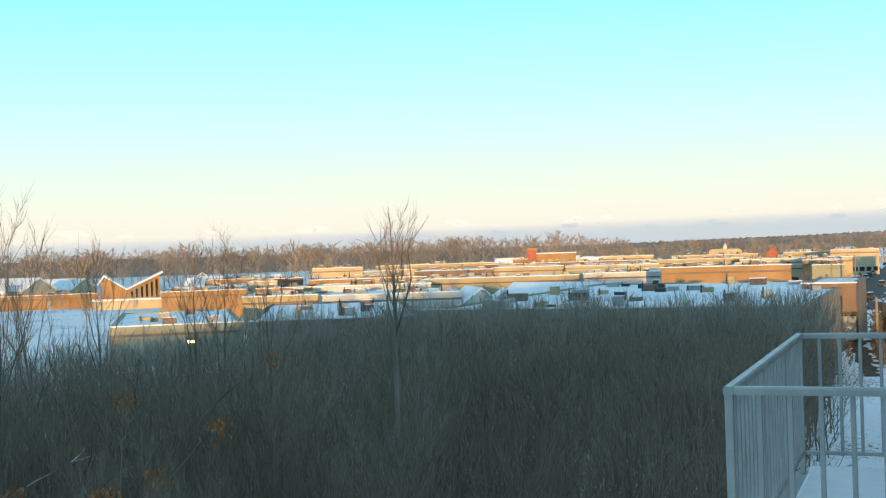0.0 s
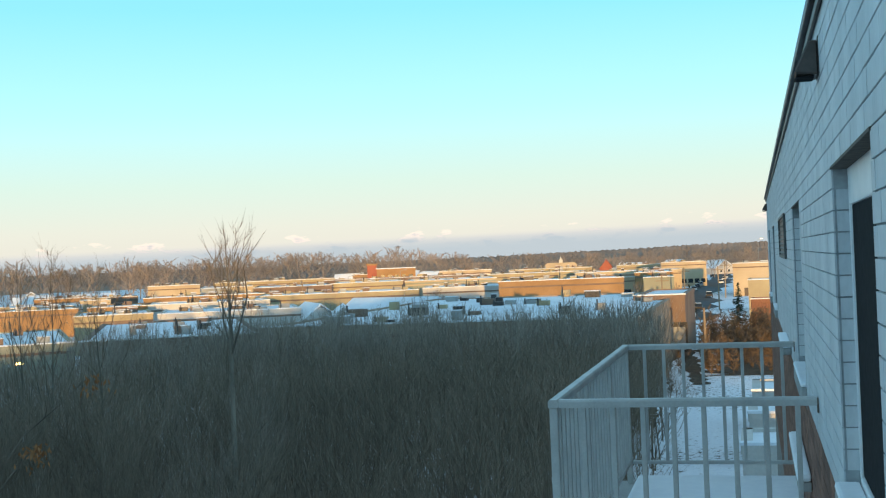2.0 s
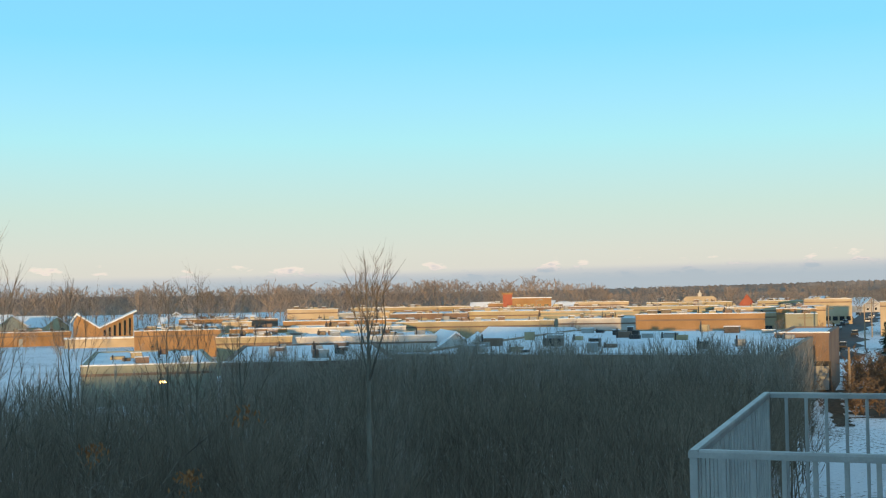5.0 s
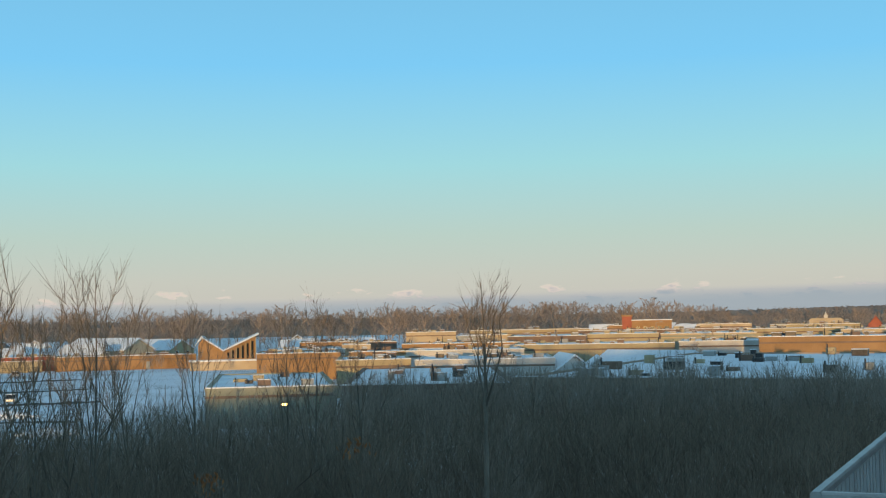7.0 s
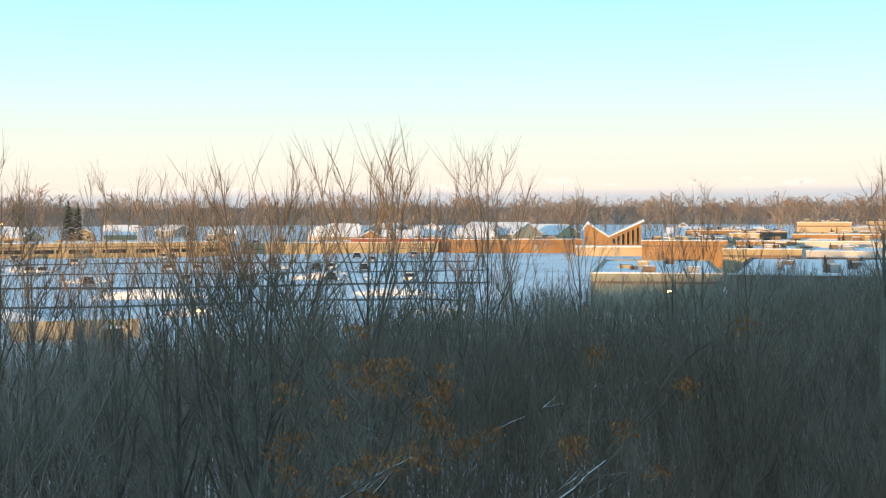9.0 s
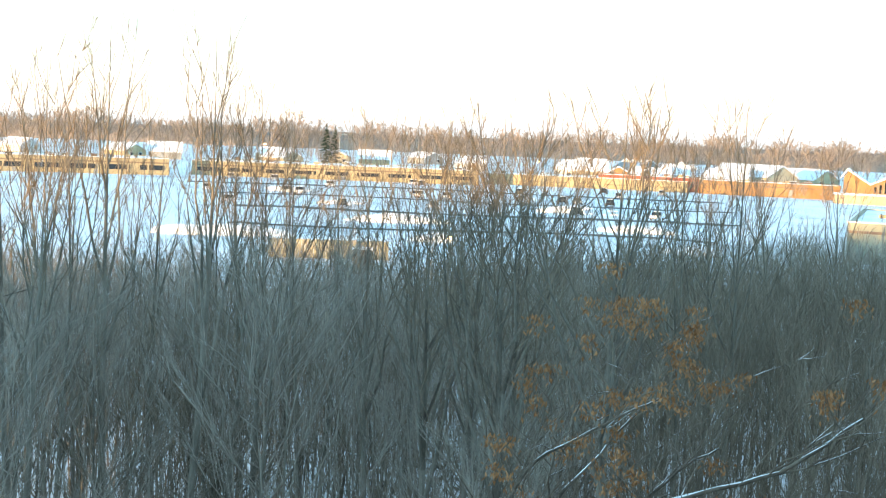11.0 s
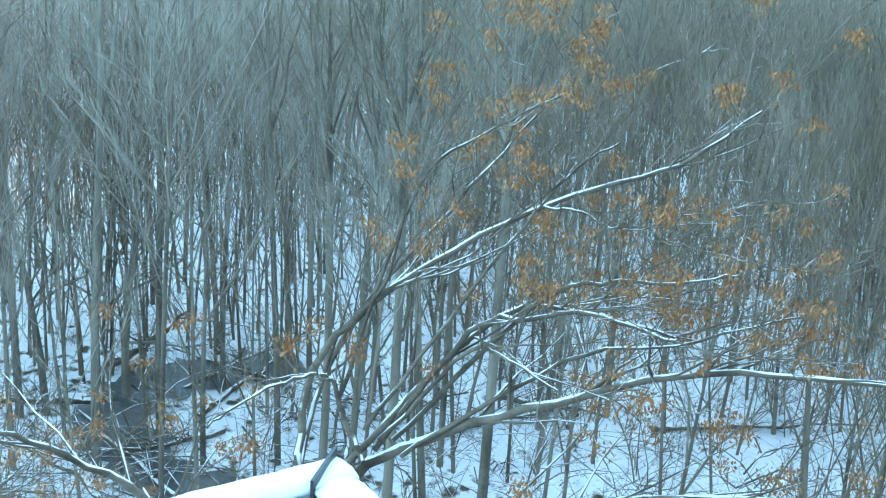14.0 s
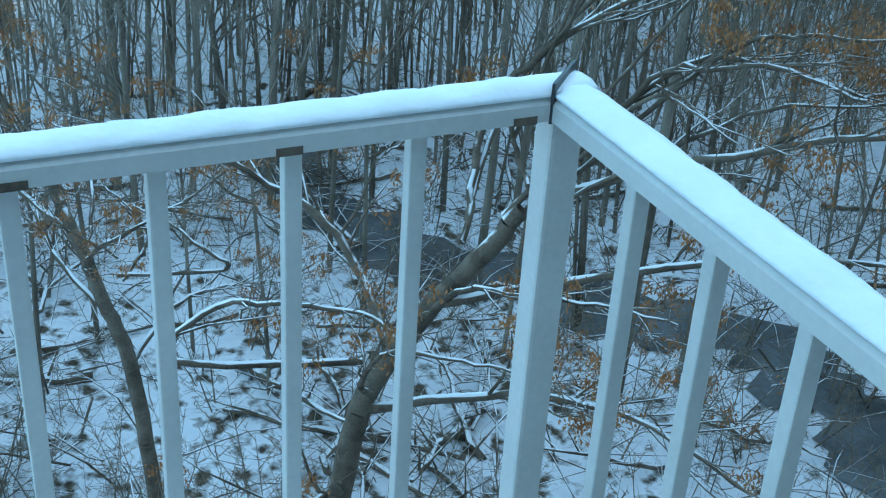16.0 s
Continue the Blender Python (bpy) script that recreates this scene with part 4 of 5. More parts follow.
def make_street_lamp(a, d, high, lit):
    x, y = polar(a, d)
    p = thing("street_lamp", x, y, 0, "lit sodium street lamp on a thin pole" if lit else "thin grey street lamp", "street lamp", "street lamps", rz=a)
    part("pole", bar((0, 0, -0.3), (0, 0, high), 0.09, 8, 0.06), M_GREYB, p)
    part("arm", bar((0, 0, high - 0.05), (1.2, 0, high + 0.2), 0.04, 6), M_GREYB, p)
    part("head", box(1.0, 1.7, -0.15, 0.15, high + 0.1, high + 0.3, 0.05), M_LAMPLIT if lit else M_GREYB, p)


# the last entry is added for an orange bright spot down the street
for a, d, h in ((29.6, 130, 5.2), (33.6, 118, 4.6), (55.0, 112, 3.4), (63.0, 330, 8.5), (53.0, 335, 6.0), (50.5, 340, 6.5), (-0.2, 520, 15.5)):
    make_street_lamp(a, d, h, True)
for a, d, h in ((59.4, 300, 12), (18.4, 330, 9), (16.0, 330, 10), (10.5, 340, 10), (8.0, 300, 10)):
    make_street_lamp(a, d, h, False)


def make_car(x, y, rz, mat):
    c = thing("car", x, y, 0.07, "parked car with snow on its roof by the street", "car", "parked cars", rz=rz)
    part("body", box(-0.9, 0.9, -2.2, 2.2, 0.35, 0.85, 0.12), mat, c)
    cab = prism([(-1.3, 0.85), (1.2, 0.85), (0.75, 1.42), (-0.8, 1.42)], 1.5, "x")
    bmesh.ops.translate(cab, vec=(-0.75, 0, 0), verts=cab.verts)
    part("cabin", cab, M_GLASS, c)
    part("roof", box(-0.7, 0.7, -0.75, 0.7, 1.424, 1.5, 0.03), M_CAP, c, "snowy car roof")
    for sx in (-0.8, 0.8):
        for sy in (-1.35, 1.35):
            part("wheel", bar((sx - 0.1, sy, 0.32), (sx + 0.1, sy, 0.32), 0.32, 12), M_DARKHOLE, c)


for k in range(14):
    y = 232 + k * 24 + rng.uniform(-4, 4)
    x = -14.6 + rng.choice((-3.4, 2.8))
    make_car(x, y, 2 + rng.choice((0, 180)), M_CARS[k % 3])
for k in range(26):
    d = rng.choice((214, 252, 285, 312))
    a = rng.uniform(44, 66)
    make_car(*polar(a, d + rng.uniform(-2, 2)), a + rng.uniform(-8, 8), M_CARS[k % 3])


# ---- woods ----
def finish_tree(skeleton, tmat=M_BARK, wmat=M_LITTWIG, sides=5):
    thick, thin, spikes = skeleton
    v, q, _ = limb_mesh(thick, sides)
    trunk = raw_mesh("trunk", v, q, tmat, True)
    v, q, t = limb_mesh(thin, 3, spikes)
    return trunk, raw_mesh("crown", v, q, wmat, tris=t)


def fan(rng, high, r, fork, width, limbs, fine, lean=0.03, deep=0.75, arms=5, curve=5, sprays=4):
    """A bare tree of vase form: a leader with limbs that leave it steeply, bend upwards and end in long fine twigs."""
    thick, thin, spikes = [], [], []
    a = rng.uniform(0, 6.3)
    drift = Vector((math.cos(a), math.sin(a), 0)) * lean * high
    bend = [(rng.gauss(0, 0.010), rng.uniform(0, 6.3)) for _ in range(2)]
    sway = [Vector([b * math.sin(0.5 * k + c) - b * math.sin(c) for b, c in bend] + [0]) * high for k in range(10)]
    lead = [drift * (k / 9) ** 1.5 + sway[k] + Vector((0, 0, high * 0.97 * k / 9)) for k in range(10)]
    share = fork / high

    def girth(u):
        return r * (1 - 0.3 * u / share) if u < share else max(fine, r * 0.7 * (1 - (u - share) / (1 - share)) ** 1.2)

    def on_lead(u):
        k = min(8, int(u * 9))
        return lead[k].lerp(lead[k + 1], u * 9 - k)

    def stretch(pts, ra, rb):
        n = len(pts) - 1
        for k in range(n):
            r0, r1 = ra + (rb - ra) * k / n, ra + (rb - ra) * (k + 1) / n
            (thick if r0 > 0.016 else thin).append((pts[k], pts[k + 1], r0, r1))

    def bow(p, q, rise, steps, wobble):
        """A line from p to q that leaves flat and then climbs."""
        c = p.lerp(q, 0.62) - Vector((0, 0, rise * (q - p).length))
        out = []
        for k in range(steps + 1):
            t = k / steps
            e = p * (1 - t) ** 2 + c * (2 * t * (1 - t)) + q * t * t
            out.append(e + Vector([rng.gauss(0, wobble) for _ in range(3)]) * (q - p).length * (0 < k < steps))
        return out

    def twigs(pts, count, length):
        for _ in range(count):
            k = rng.randrange(len(pts) - 1)
            d = (pts[k + 1] - pts[k]).normalized()
            d = (d + Vector((rng.gauss(0, 0.38), rng.gauss(0, 0.38), rng.uniform(0.1, 0.5)))).normalized()
            c = pts[k].lerp(pts[k + 1], rng.random())
            spikes.append((c, c + d * length * rng.uniform(0.5, 1.2), fine * 0.8, 0))

    for k in range(9):
        (thick if girth(k / 9) > 0.012 else thin).append((lead[k], lead[k + 1], girth(k / 9), girth((k + 1) / 9)))
    n = limbs
    turn = rng.uniform(0, 6.3)
    for k in range(n):
        s = (k / n) ** 0.9 * 0.86
        u = share + (1 - share) * s * 0.9
        p = on_lead(u)
        turn += 2.4 + rng.gauss(0, 0.35)
        reach = width / 2 * (1 - 0.72 * s) * rng.uniform(0.55, 1.08)
        top = p.z + (high - p.z) * rng.uniform(0.55, 0.98) * (1 - 0.35 * (2 * reach / width) ** 2 * deep)
        q = Vector((p.x + math.cos(turn) * reach, p.y + math.sin(turn) * reach, top))
        limb = bow(p, q, 0.10, curve, 0.014)
        ra = max(fine * 1.4, girth(u) * rng.uniform(0.45, 0.7))
        stretch(limb, ra, fine)
        ln = (q - p).length
        for b in range(arms):
            t = 0.22 + 0.75 * (b + rng.random()) / arms
            i = min(curve - 1, int(t * curve))
            c = limb[i].lerp(limb[i + 1], t * curve - i)
            d = (limb[i + 1] - limb[i]).normalized()
            side = rng.uniform(0, 6.3)
            d = (d * 0.9 + Vector((math.cos(side), math.sin(side), 0)) * rng.uniform(0.4, 0.75) + Vector((0, 0, 0.2))).normalized()
            e = c + d * ln * rng.uniform(0.22, 0.42) * (1.15 - 0.6 * t)
            e.z = min(e.z, high)
            branch = bow(c, e, 0.10, 2, 0.03)
            stretch(branch, max(fine, min(ra * 0.4, fine * 2.2)), fine * 0.8)
            twigs(branch, sprays, 0.35 + 0.10 * ln)
        twigs(limb[curve // 2:], sprays, 0.4 + 0.10 * ln)
    twigs(lead[-4:], 6, 0.5)
    return thick, thin, spikes


def tree_thing(meshes, m, label, name="tree", group="thicket trees", category="bare tree"):
    t = tagged(put(new(name), m), label, category, group)
    for nm, me in zip(("trunk", "crown"), meshes):
        ob = new(nm, me)
        ob.parent = t
    return t


seed = random.Random(5)
# SAPLINGS wear the lit twig colour; DARKER has the plain, darker one
SAPLINGS = [finish_tree(fan(random.Random(100 + k), 10, 0.05, 2.4 + 0.45 * k, 4.0 + 0.2 * k, 13, 0.0042, 0.05, arms=6, sprays=9), sides=5) for k in range(7)]
DARKER = [finish_tree(fan(random.Random(150 + k), 10, 0.05, 2.0 + 0.5 * k, 4.0, 13, 0.0042, 0.05, arms=6, sprays=9), wmat=M_TWIG) for k in range(4)]
CLUMPS = [finish_tree(fan(random.Random(200 + k), 10, 0.07, 1.2 + 0.5 * k, 4.2, 14, 0.0042, 0.05, arms=6, sprays=9)) for k in range(4)]
# near wood, where single trunks can be told apart
spots = []
for k in range(2500):
    if len(spots) >= 245:
        break
    a, d = seed.uniform(22, 100), math.sqrt(seed.uniform(17 ** 2, 47 ** 2))
    x, y = polar(a, d)
    if min([9] + [math.hypot(x - p, y - q) for p, q in spots]) < 1.15:
        continue
    spots.append((x, y))
    high = seed.uniform(7.5, 10.5)
    if a > 52 and seed.random() < 0.25:
        high = seed.uniform(10.5, 13.0)
    if a < 36:
        high = min(high, EYE - 0.055 * d - 0.4)
    elif seed.random() < 0.85:
        high = min(high, EYE - 0.092 * d + seed.uniform(-0.6, 0.5))
    kind = seed.random() < 0.15
    meshes = seed.choice(CLUMPS if kind else SAPLINGS if a > 47 else DARKER)
    s = high / 10
    tree_thing(meshes, pose(x, y, ground_z(x, y) - 0.05, seed.gauss(0, 3), seed.gauss(0, 3), seed.uniform(0, 360)) @ Matrix.Diagonal((s * 1.0, s * 1.0, s, 1)),
               "leafless grey-barked tree with several stems in snow" if kind else "slim leafless grey-barked tree standing in snow")


def big_tree(a, d, high, r, k, label, limbs=4, spread=0.3, lean=0.03, fork=0.55):
    x, y = polar(a, d)
    meshes = finish_tree(fan(random.Random(k), high, r, high * fork, 1.4 + 3.6 * spread, 4 + limbs, 0.0055, lean, arms=6, sprays=5), wmat=M_TWIG)
    return tree_thing(meshes, pose(x, y, ground_z(x, y) - 0.05), label)


big_tree(23.8, 36, 14.0, 0.10, 301, "tall slim leafless tree rising over the thicket", 5, 0.16, 0.02, 0.68)
big_tree(52.3, 19, 13.6, 0.10, 302, "tall forked leafless tree with a wide crown", 20, 0.75, 0.02, 0.52)
big_tree(47.4, 18, 13.9, 0.10, 303, "tall leafless tree with fine upright twigs", 17, 0.6, 0.03, 0.58)
big_tree(55.6, 21, 13.4, 0.09, 304, "tall leafless tree with fine upright twigs", 16, 0.7, 0.03, 0.5)
big_tree(50.0, 20, 13.3, 0.08, 307, "tall leafless tree with fine upright twigs", 17, 0.7, 0.03, 0.5)
big_tree(53.9, 23, 13.2, 0.08, 308, "tall leafless tree with fine upright twigs", 14, 0.7, 0.03, 0.5)
big_tree(63.4, 25, 13.6, 0.08, 309, "tall leafless tree with fine upright twigs", 12, 0.7, 0.03, 0.5)
big_tree(66.4, 24, 15.3, 0.10, 305, "tall leafless tree with sunlit upper branches", 7, 0.3, 0.02, 0.5)
big_tree(69.8, 27, 15.8, 0.10, 306, "tall leafless tree with sunlit upper branches", 5, 0.4, 0.05, 0.5)
for k, (a, d, h) in enumerate(((29.6, 46, 13.5), (31.6, 41, 13.5), (33.0, 46, 13.6), (36.8, 52, 13.7), (39.6, 44, 13.4), (42.2, 34, 13.5), (44.5, 24, 13.6), (57.6, 24, 13.4), (60.5, 30, 13.6), (63.5, 34, 14.2), (73, 22, 14.0), (41.2, 27, 14.2))):
    big_tree(a, d, h, 0.075, 320 + k, "tall slim leafless tree rising over the thicket", 7 + k % 3, 0.42, 0.03, 0.52)


for k, (a, d, h, r) in enumerate(((64.9, 27.5, 9.8, 0.11), (66.2, 28.5, 9.4, 0.10), (68.6, 27, 10.5, 0.11), (57.0, 30, 9.6, 0.09), (44.5, 26, 9.5, 0.09), (35.5, 30, 9.5, 0.09), (61.3, 24, 10.0, 0.09), (74.0, 25, 12.0, 0.13))):
    x, y = polar(a, d)
    tree_thing(finish_tree(grow(random.Random(360 + k), h, r, 0.06, 1, 0.6, 2, 0.25, 3, 0.0055, 3, 0.04)), pose(x, y, ground_z(x, y) - 0.05), "mossy brown leafless trunk standing in snow")
for k, (a, d, h) in enumerate(((62.0, 36, 13.0), (64.8, 40, 13.6), (67.8, 33, 14.2), (71.0, 30, 14.5), (72.4, 38, 14.6), (75.5, 29, 14.4), (77.8, 34, 14.8), (80.0, 27, 14.2), (58.9, 38, 12.6), (49.4, 24, 12.8), (52.9, 27, 12.6), (56.0, 26, 12.9))):
    x, y = polar(a, d)
    tree_thing(finish_tree(fan(random.Random(380 + k), h, 0.075, h * 0.45, 3.2, 10, 0.0055, 0.04, arms=6, sprays=5), wmat=M_TWIG), pose(x, y, ground_z(x, y) - 0.05), "tall leafless tree with fine ascending twigs")


# fans of fine upright twigs that reach over the horizon
for k in range(7):
    a, d = 59 + 24 * (k + seed.random()) / 7, seed.uniform(26, 42)
    big_tree(a, d, EYE + seed.uniform(-0.4, 1.2), 0.07, 900 + k, "tall leafless tree with fine upright twigs", 2 + k % 3, 0.42, 0.04, 0.5)


def thicket(name, places, variants, mat, label, category):
    """Many bare shrubs and trees too dense to count, as one mesh."""
    vs, fs, ts, base = [], [], [], 0
    for (x, y, s, turn, squeeze), k in places:
        v, f, tri = variants[k]
        c, n = math.cos(turn), math.sin(turn)
        q = np.empty_like(v)
        q[:, 0] = x + s * squeeze * (v[:, 0] * c - v[:, 1] * n)
        q[:, 1] = y + s * squeeze * (v[:, 0] * n + v[:, 1] * c)
        q[:, 2] = ground_z(x, y) - 0.1 + s * v[:, 2]
        vs.append(q)
        fs.append(f + base)
        ts.append(tri + base)
        base += len(v)
    me = raw_mesh(name, np.concatenate(vs), np.concatenate(fs), mat, tris=np.concatenate(ts))
    return tagged(new(name, me), label, category, kind="stuff")


def low_variant(k, height, r, stems, spread, levels, twigs, first=0.2, fine=0.014, arms=3):
    thick, thin, spikes = grow(random.Random(k), height, r, 0.1, stems, spread, twigs, first, levels, fine, arms)
    return limb_mesh(thick + thin, 3, spikes)


def vase_variant(k, fork, width, limbs, fine, arms=4, curve=3, sprays=3):
    thick, thin, spikes = fan(random.Random(k), 10, max(0.05, fine * 2), fork, width, limbs, fine, 0.05, 0.75, arms, curve, sprays)
    return limb_mesh(thick + thin, 3, spikes)


LOW = [vase_variant(400 + k, 0.8 + 0.3 * k, 4.6 + 0.2 * k, 6, 0.0085) for k in range(8)]
places = []
for k in range(1350):
    a, d = seed.uniform(3.6, 82), math.sqrt(seed.uniform(40 ** 2, 122 ** 2))
    if a > 43 and d > 104 or (30.5 < a < 43 and d > 92 and seed.random() < 0.8):
        continue
    x, y = polar(a, d)
    if x > -6.5:
        continue
    top = EYE - 0.046 * d if a < 22 else EYE - (0.050 if a < 30 else 0.062 if a < 43 else 0.088) * d + 0.2
    high = max(2.2, min(seed.uniform(7.5, 10.0), top + seed.gauss(-0.7, 0.9) + 2.6 * noise.noise(Vector((a * 0.6, d * 0.04, 2)))))
    places.append(((x, y, high / 10, seed.uniform(0, 6.3), seed.uniform(0.9, 1.4)), seed.randrange(len(LOW))))
for k in range(620):
    a, d = seed.uniform(30, 86), math.sqrt(seed.uniform(26 ** 2, 76 ** 2))
    x, y = polar(a, d)
    high = max(2.2, min(seed.uniform(6.5, 9.5), EYE - 0.09 * d + seed.gauss(-0.2, 0.6)))
    places.append(((x, y, high / 10, seed.uniform(0, 6.3), seed.uniform(1.0, 1.4)), seed.randrange(len(LOW))))
for k in range(300):
    a, d = seed.uniform(27, 50), math.sqrt(seed.uniform(34 ** 2, 74 ** 2))
    x, y = polar(a, d)
    places.append(((x, y, (EYE - d * seed.uniform(0.055, 0.09)) / 10, seed.uniform(0, 6.3), seed.uniform(1.0, 1.4)), seed.randrange(len(LOW))))
for k in range(200):
    a, d = seed.uniform(50, 76), math.sqrt(seed.uniform(26 ** 2, 62 ** 2))
    x, y = polar(a, d)
    places.append(((x, y, max(2.5, EYE - d * seed.uniform(0.10, 0.16)) / 10, seed.uniform(0, 6.3), seed.uniform(1.0, 1.4)), seed.randrange(len(LOW))))
for k in range(420):
    a, d = seed.uniform(4, 25), math.sqrt(seed.uniform(42 ** 2, 84 ** 2))
    x, y = polar(a, d)
    if x < -6:
        places.append(((x, y, (EYE - 0.055 * d - seed.uniform(0.2, 1.8)) / 10, seed.uniform(0, 6.3), seed.uniform(1.1, 1.5)), seed.randrange(4)))
for k in range(640):
    a, d = seed.uniform(4, 31.5), math.sqrt(seed.uniform(14 ** 2, 46 ** 2))
    x, y = polar(a, d)
    if x > -5 or (d < 36 and a > 26 + seed.gauss(0, 1.2)):
        continue
    high = min(seed.uniform(4.5, 9.5), EYE - 0.055 * d - seed.uniform(0.3, 2.2))
    places.append(((x, y, high / 10, seed.uniform(0, 6.3), seed.uniform(0.9, 1.3)), seed.randrange(len(LOW))))
thicket("woods", places, LOW, M_TWIG, "dense thicket of bare grey-brown trees and twigs", "woods")

EDGE = [vase_variant(430 + k, 1.2 + 0.4 * k, 4.6, 7, 0.012) for k in range(5)]
places = []
for k in range(400):
    a, d = seed.uniform(4.2, 31), seed.uniform(78, 105)
    x, y = polar(a, d)
    if x < -6.5:
        places.append(((x, y, (EYE - 0.0425 * d + seed.gauss(-0.2, 0.7) + 2.0 * noise.noise(Vector((a * 0.55, 5, 2))) + 1.3 * noise.noise(Vector((a * 1.7, 5, 2))) + 0.9 * (seed.random() < 0.06)) / 10, seed.uniform(0, 6.3), seed.uniform(0.7, 1.0)), seed.randrange(5)))
for k in range(240):
    a, d = seed.uniform(3.8, 25), seed.uniform(74, 104)
    x, y = polar(a, d)
    lump = noise.noise(Vector((a * 0.9, 9, 4)))
    if x < -6.5 and lump > -0.12:
        places.append(((x, y, (EYE - d * (0.037 - 0.012 * lump * seed.random() - 0.004 * seed.random())) / 10, seed.uniform(0, 6.3), seed.uniform(0.8, 1.1)), seed.randrange(5)))
for k in range(90):
    a, d = seed.uniform(29, 41), seed.uniform(56, 88)
    x, y = polar(a, d)
    places.append(((x, y, (EYE - (0.052 if a < 40 else 0.068) * d + seed.gauss(-0.3, 0.7)) / 10, seed.uniform(0, 6.3), seed.uniform(0.8, 1.1)), seed.randrange(5)))
# edge shrubs take the lit twig colour for the light their tops catch
thicket("woods_edge", places, EDGE, M_LITTWIG, "bare shrubs at the far edge of the thicket", "woods")

UNDER = [low_variant(450 + k, 3, 0.018, 2, 0.6, 2, 2, 0.1, 0.005, 2) for k in range(4)]
places = []
for k in range(100):
    a, d = seed.uniform(24, 50), seed.uniform(24, 48)
    x, y = polar(a, d)
    places.append(((x, y, seed.uniform(0.8, 1.5), seed.uniform(0, 6.3), 1.2), seed.randrange(len(UNDER))))
for k in range(300):
    a, d = seed.uniform(26, 92), seed.uniform(11, 34)
    x, y = polar(a, d)
    places.append(((x, y, seed.uniform(0.4, 1.0), seed.uniform(0, 6.3), 1.2), seed.randrange(len(UNDER))))
thicket("undergrowth", places, UNDER, M_TWIG, "tangled bare undergrowth and saplings over snow", "undergrowth")

def tangle(count):
    """Arched thin stems bowed down by snow, criss-crossing near the ground."""
    segs, spikes = [], []
    for k in range(count):
        a, d = seed.uniform(30, 96), math.sqrt(seed.uniform(9.5 ** 2, 27 ** 2))
        x, y = polar(a, d)
        p = Vector((x, y, ground_z(x, y) + seed.choice((0, 0, 0.3, 0.8))))
        way, ln = seed.uniform(0, 6.3), seed.uniform(1.2, 4.2)
        side = Vector((math.cos(way), math.sin(way), 0))
        hump, rad = seed.uniform(0.05, 0.32) * ln, seed.uniform(0.007, 0.024)
        for i in range(7):
            t = (i + 1) / 7
            e = Vector((x, y, ground_z(x, y) + 0.1)) + side * ln * t + Vector((seed.gauss(0, 0.03), seed.gauss(0, 0.03), hump * 4 * t * (1.12 - t)))
            segs.append((p, e, rad * (1 - 0.1 * i), rad * (0.9 - 0.1 * i)))
            if seed.random() < 0.7:
                c = p.lerp(e, seed.random())
                spikes.append((c, c + Vector((seed.gauss(0, 0.4), seed.gauss(0, 0.4), seed.uniform(0, 0.6))), 0.005, 0))
            p = e
    v, q, t = limb_mesh(segs, 5, spikes)
    return tagged(new("tangle", raw_mesh("tangle", v, q, M_BARKN, tris=t)), "tangle of bowed bare stems with snow on their backs", "undergrowth", kind="stuff")


tangle(620)

BRUSH = [low_variant(470 + k, 4, 0.03, 1, 0.6, 2, 2, 0.1, 0.03, 3) for k in range(4)]
places = []
for k in range(200):
    y = seed.uniform(127, 192)
    x = seed.uniform(-3.6, 9) - 0.02 * y
    places.append(((x, y, seed.uniform(0.5, 1.2), seed.uniform(0, 6.3), 1.1), seed.randrange(4)))
for k in range(150):
    y = seed.uniform(56, 185)
    places.append(((-7.0 + seed.uniform(-2.6, 1.0) - 0.014 * y, y, seed.uniform(0.3, 0.7), seed.uniform(0, 6.3), 1.1), seed.randrange(4)))
thicket("brush", places, BRUSH, M_BRUSH, "reddish sunlit brush beyond the snowy yard", "brush")

FARFULL = [vase_variant(520 + k, 1.2 + 0.4 * k, 4.4, 8, 0.032, 3, 2, 5) for k in range(6)]
places = []
for k in range(900):
    a, d = seed.uniform(-4, 76), seed.uniform(540, 860)
    x, y = polar(a, d)
    high = EYE + d * math.tan(radians(seed.uniform(-0.3, 0.16) + (0.22 if a > 13 else 0)))
    if a > 14:
        high += d * 0.013 * max(0, 0.5 + noise.noise(Vector((a * 0.35, 0, 0)))) * seed.random() ** 2
    places.append(((x, y, high / 10, seed.uniform(0, 6.3), seed.uniform(1.2, 2.0)), seed.randrange(5)))
thicket("far_wood", places, [(v * np.array([1.5, 1.5, 1.0]), q, t) for v, q, t in FARFULL], M_FARWOOD, "far band of bare brown woods lit by low sun", "woods")
places = []
for k in range(300):
    a, d = seed.uniform(-2, 70), seed.uniform(250, 520)
    x, y = polar(a, d)
    if 0.5 < a < 3 or (44 < a and d < 330):
        continue
    places.append(((x, y, seed.uniform(0.35, 0.75), seed.uniform(0, 6.3), 1.3), seed.randrange(5)))
thicket("town_trees", places, FARFULL, M_FARWOOD, "bare trees scattered between far buildings", "woods")


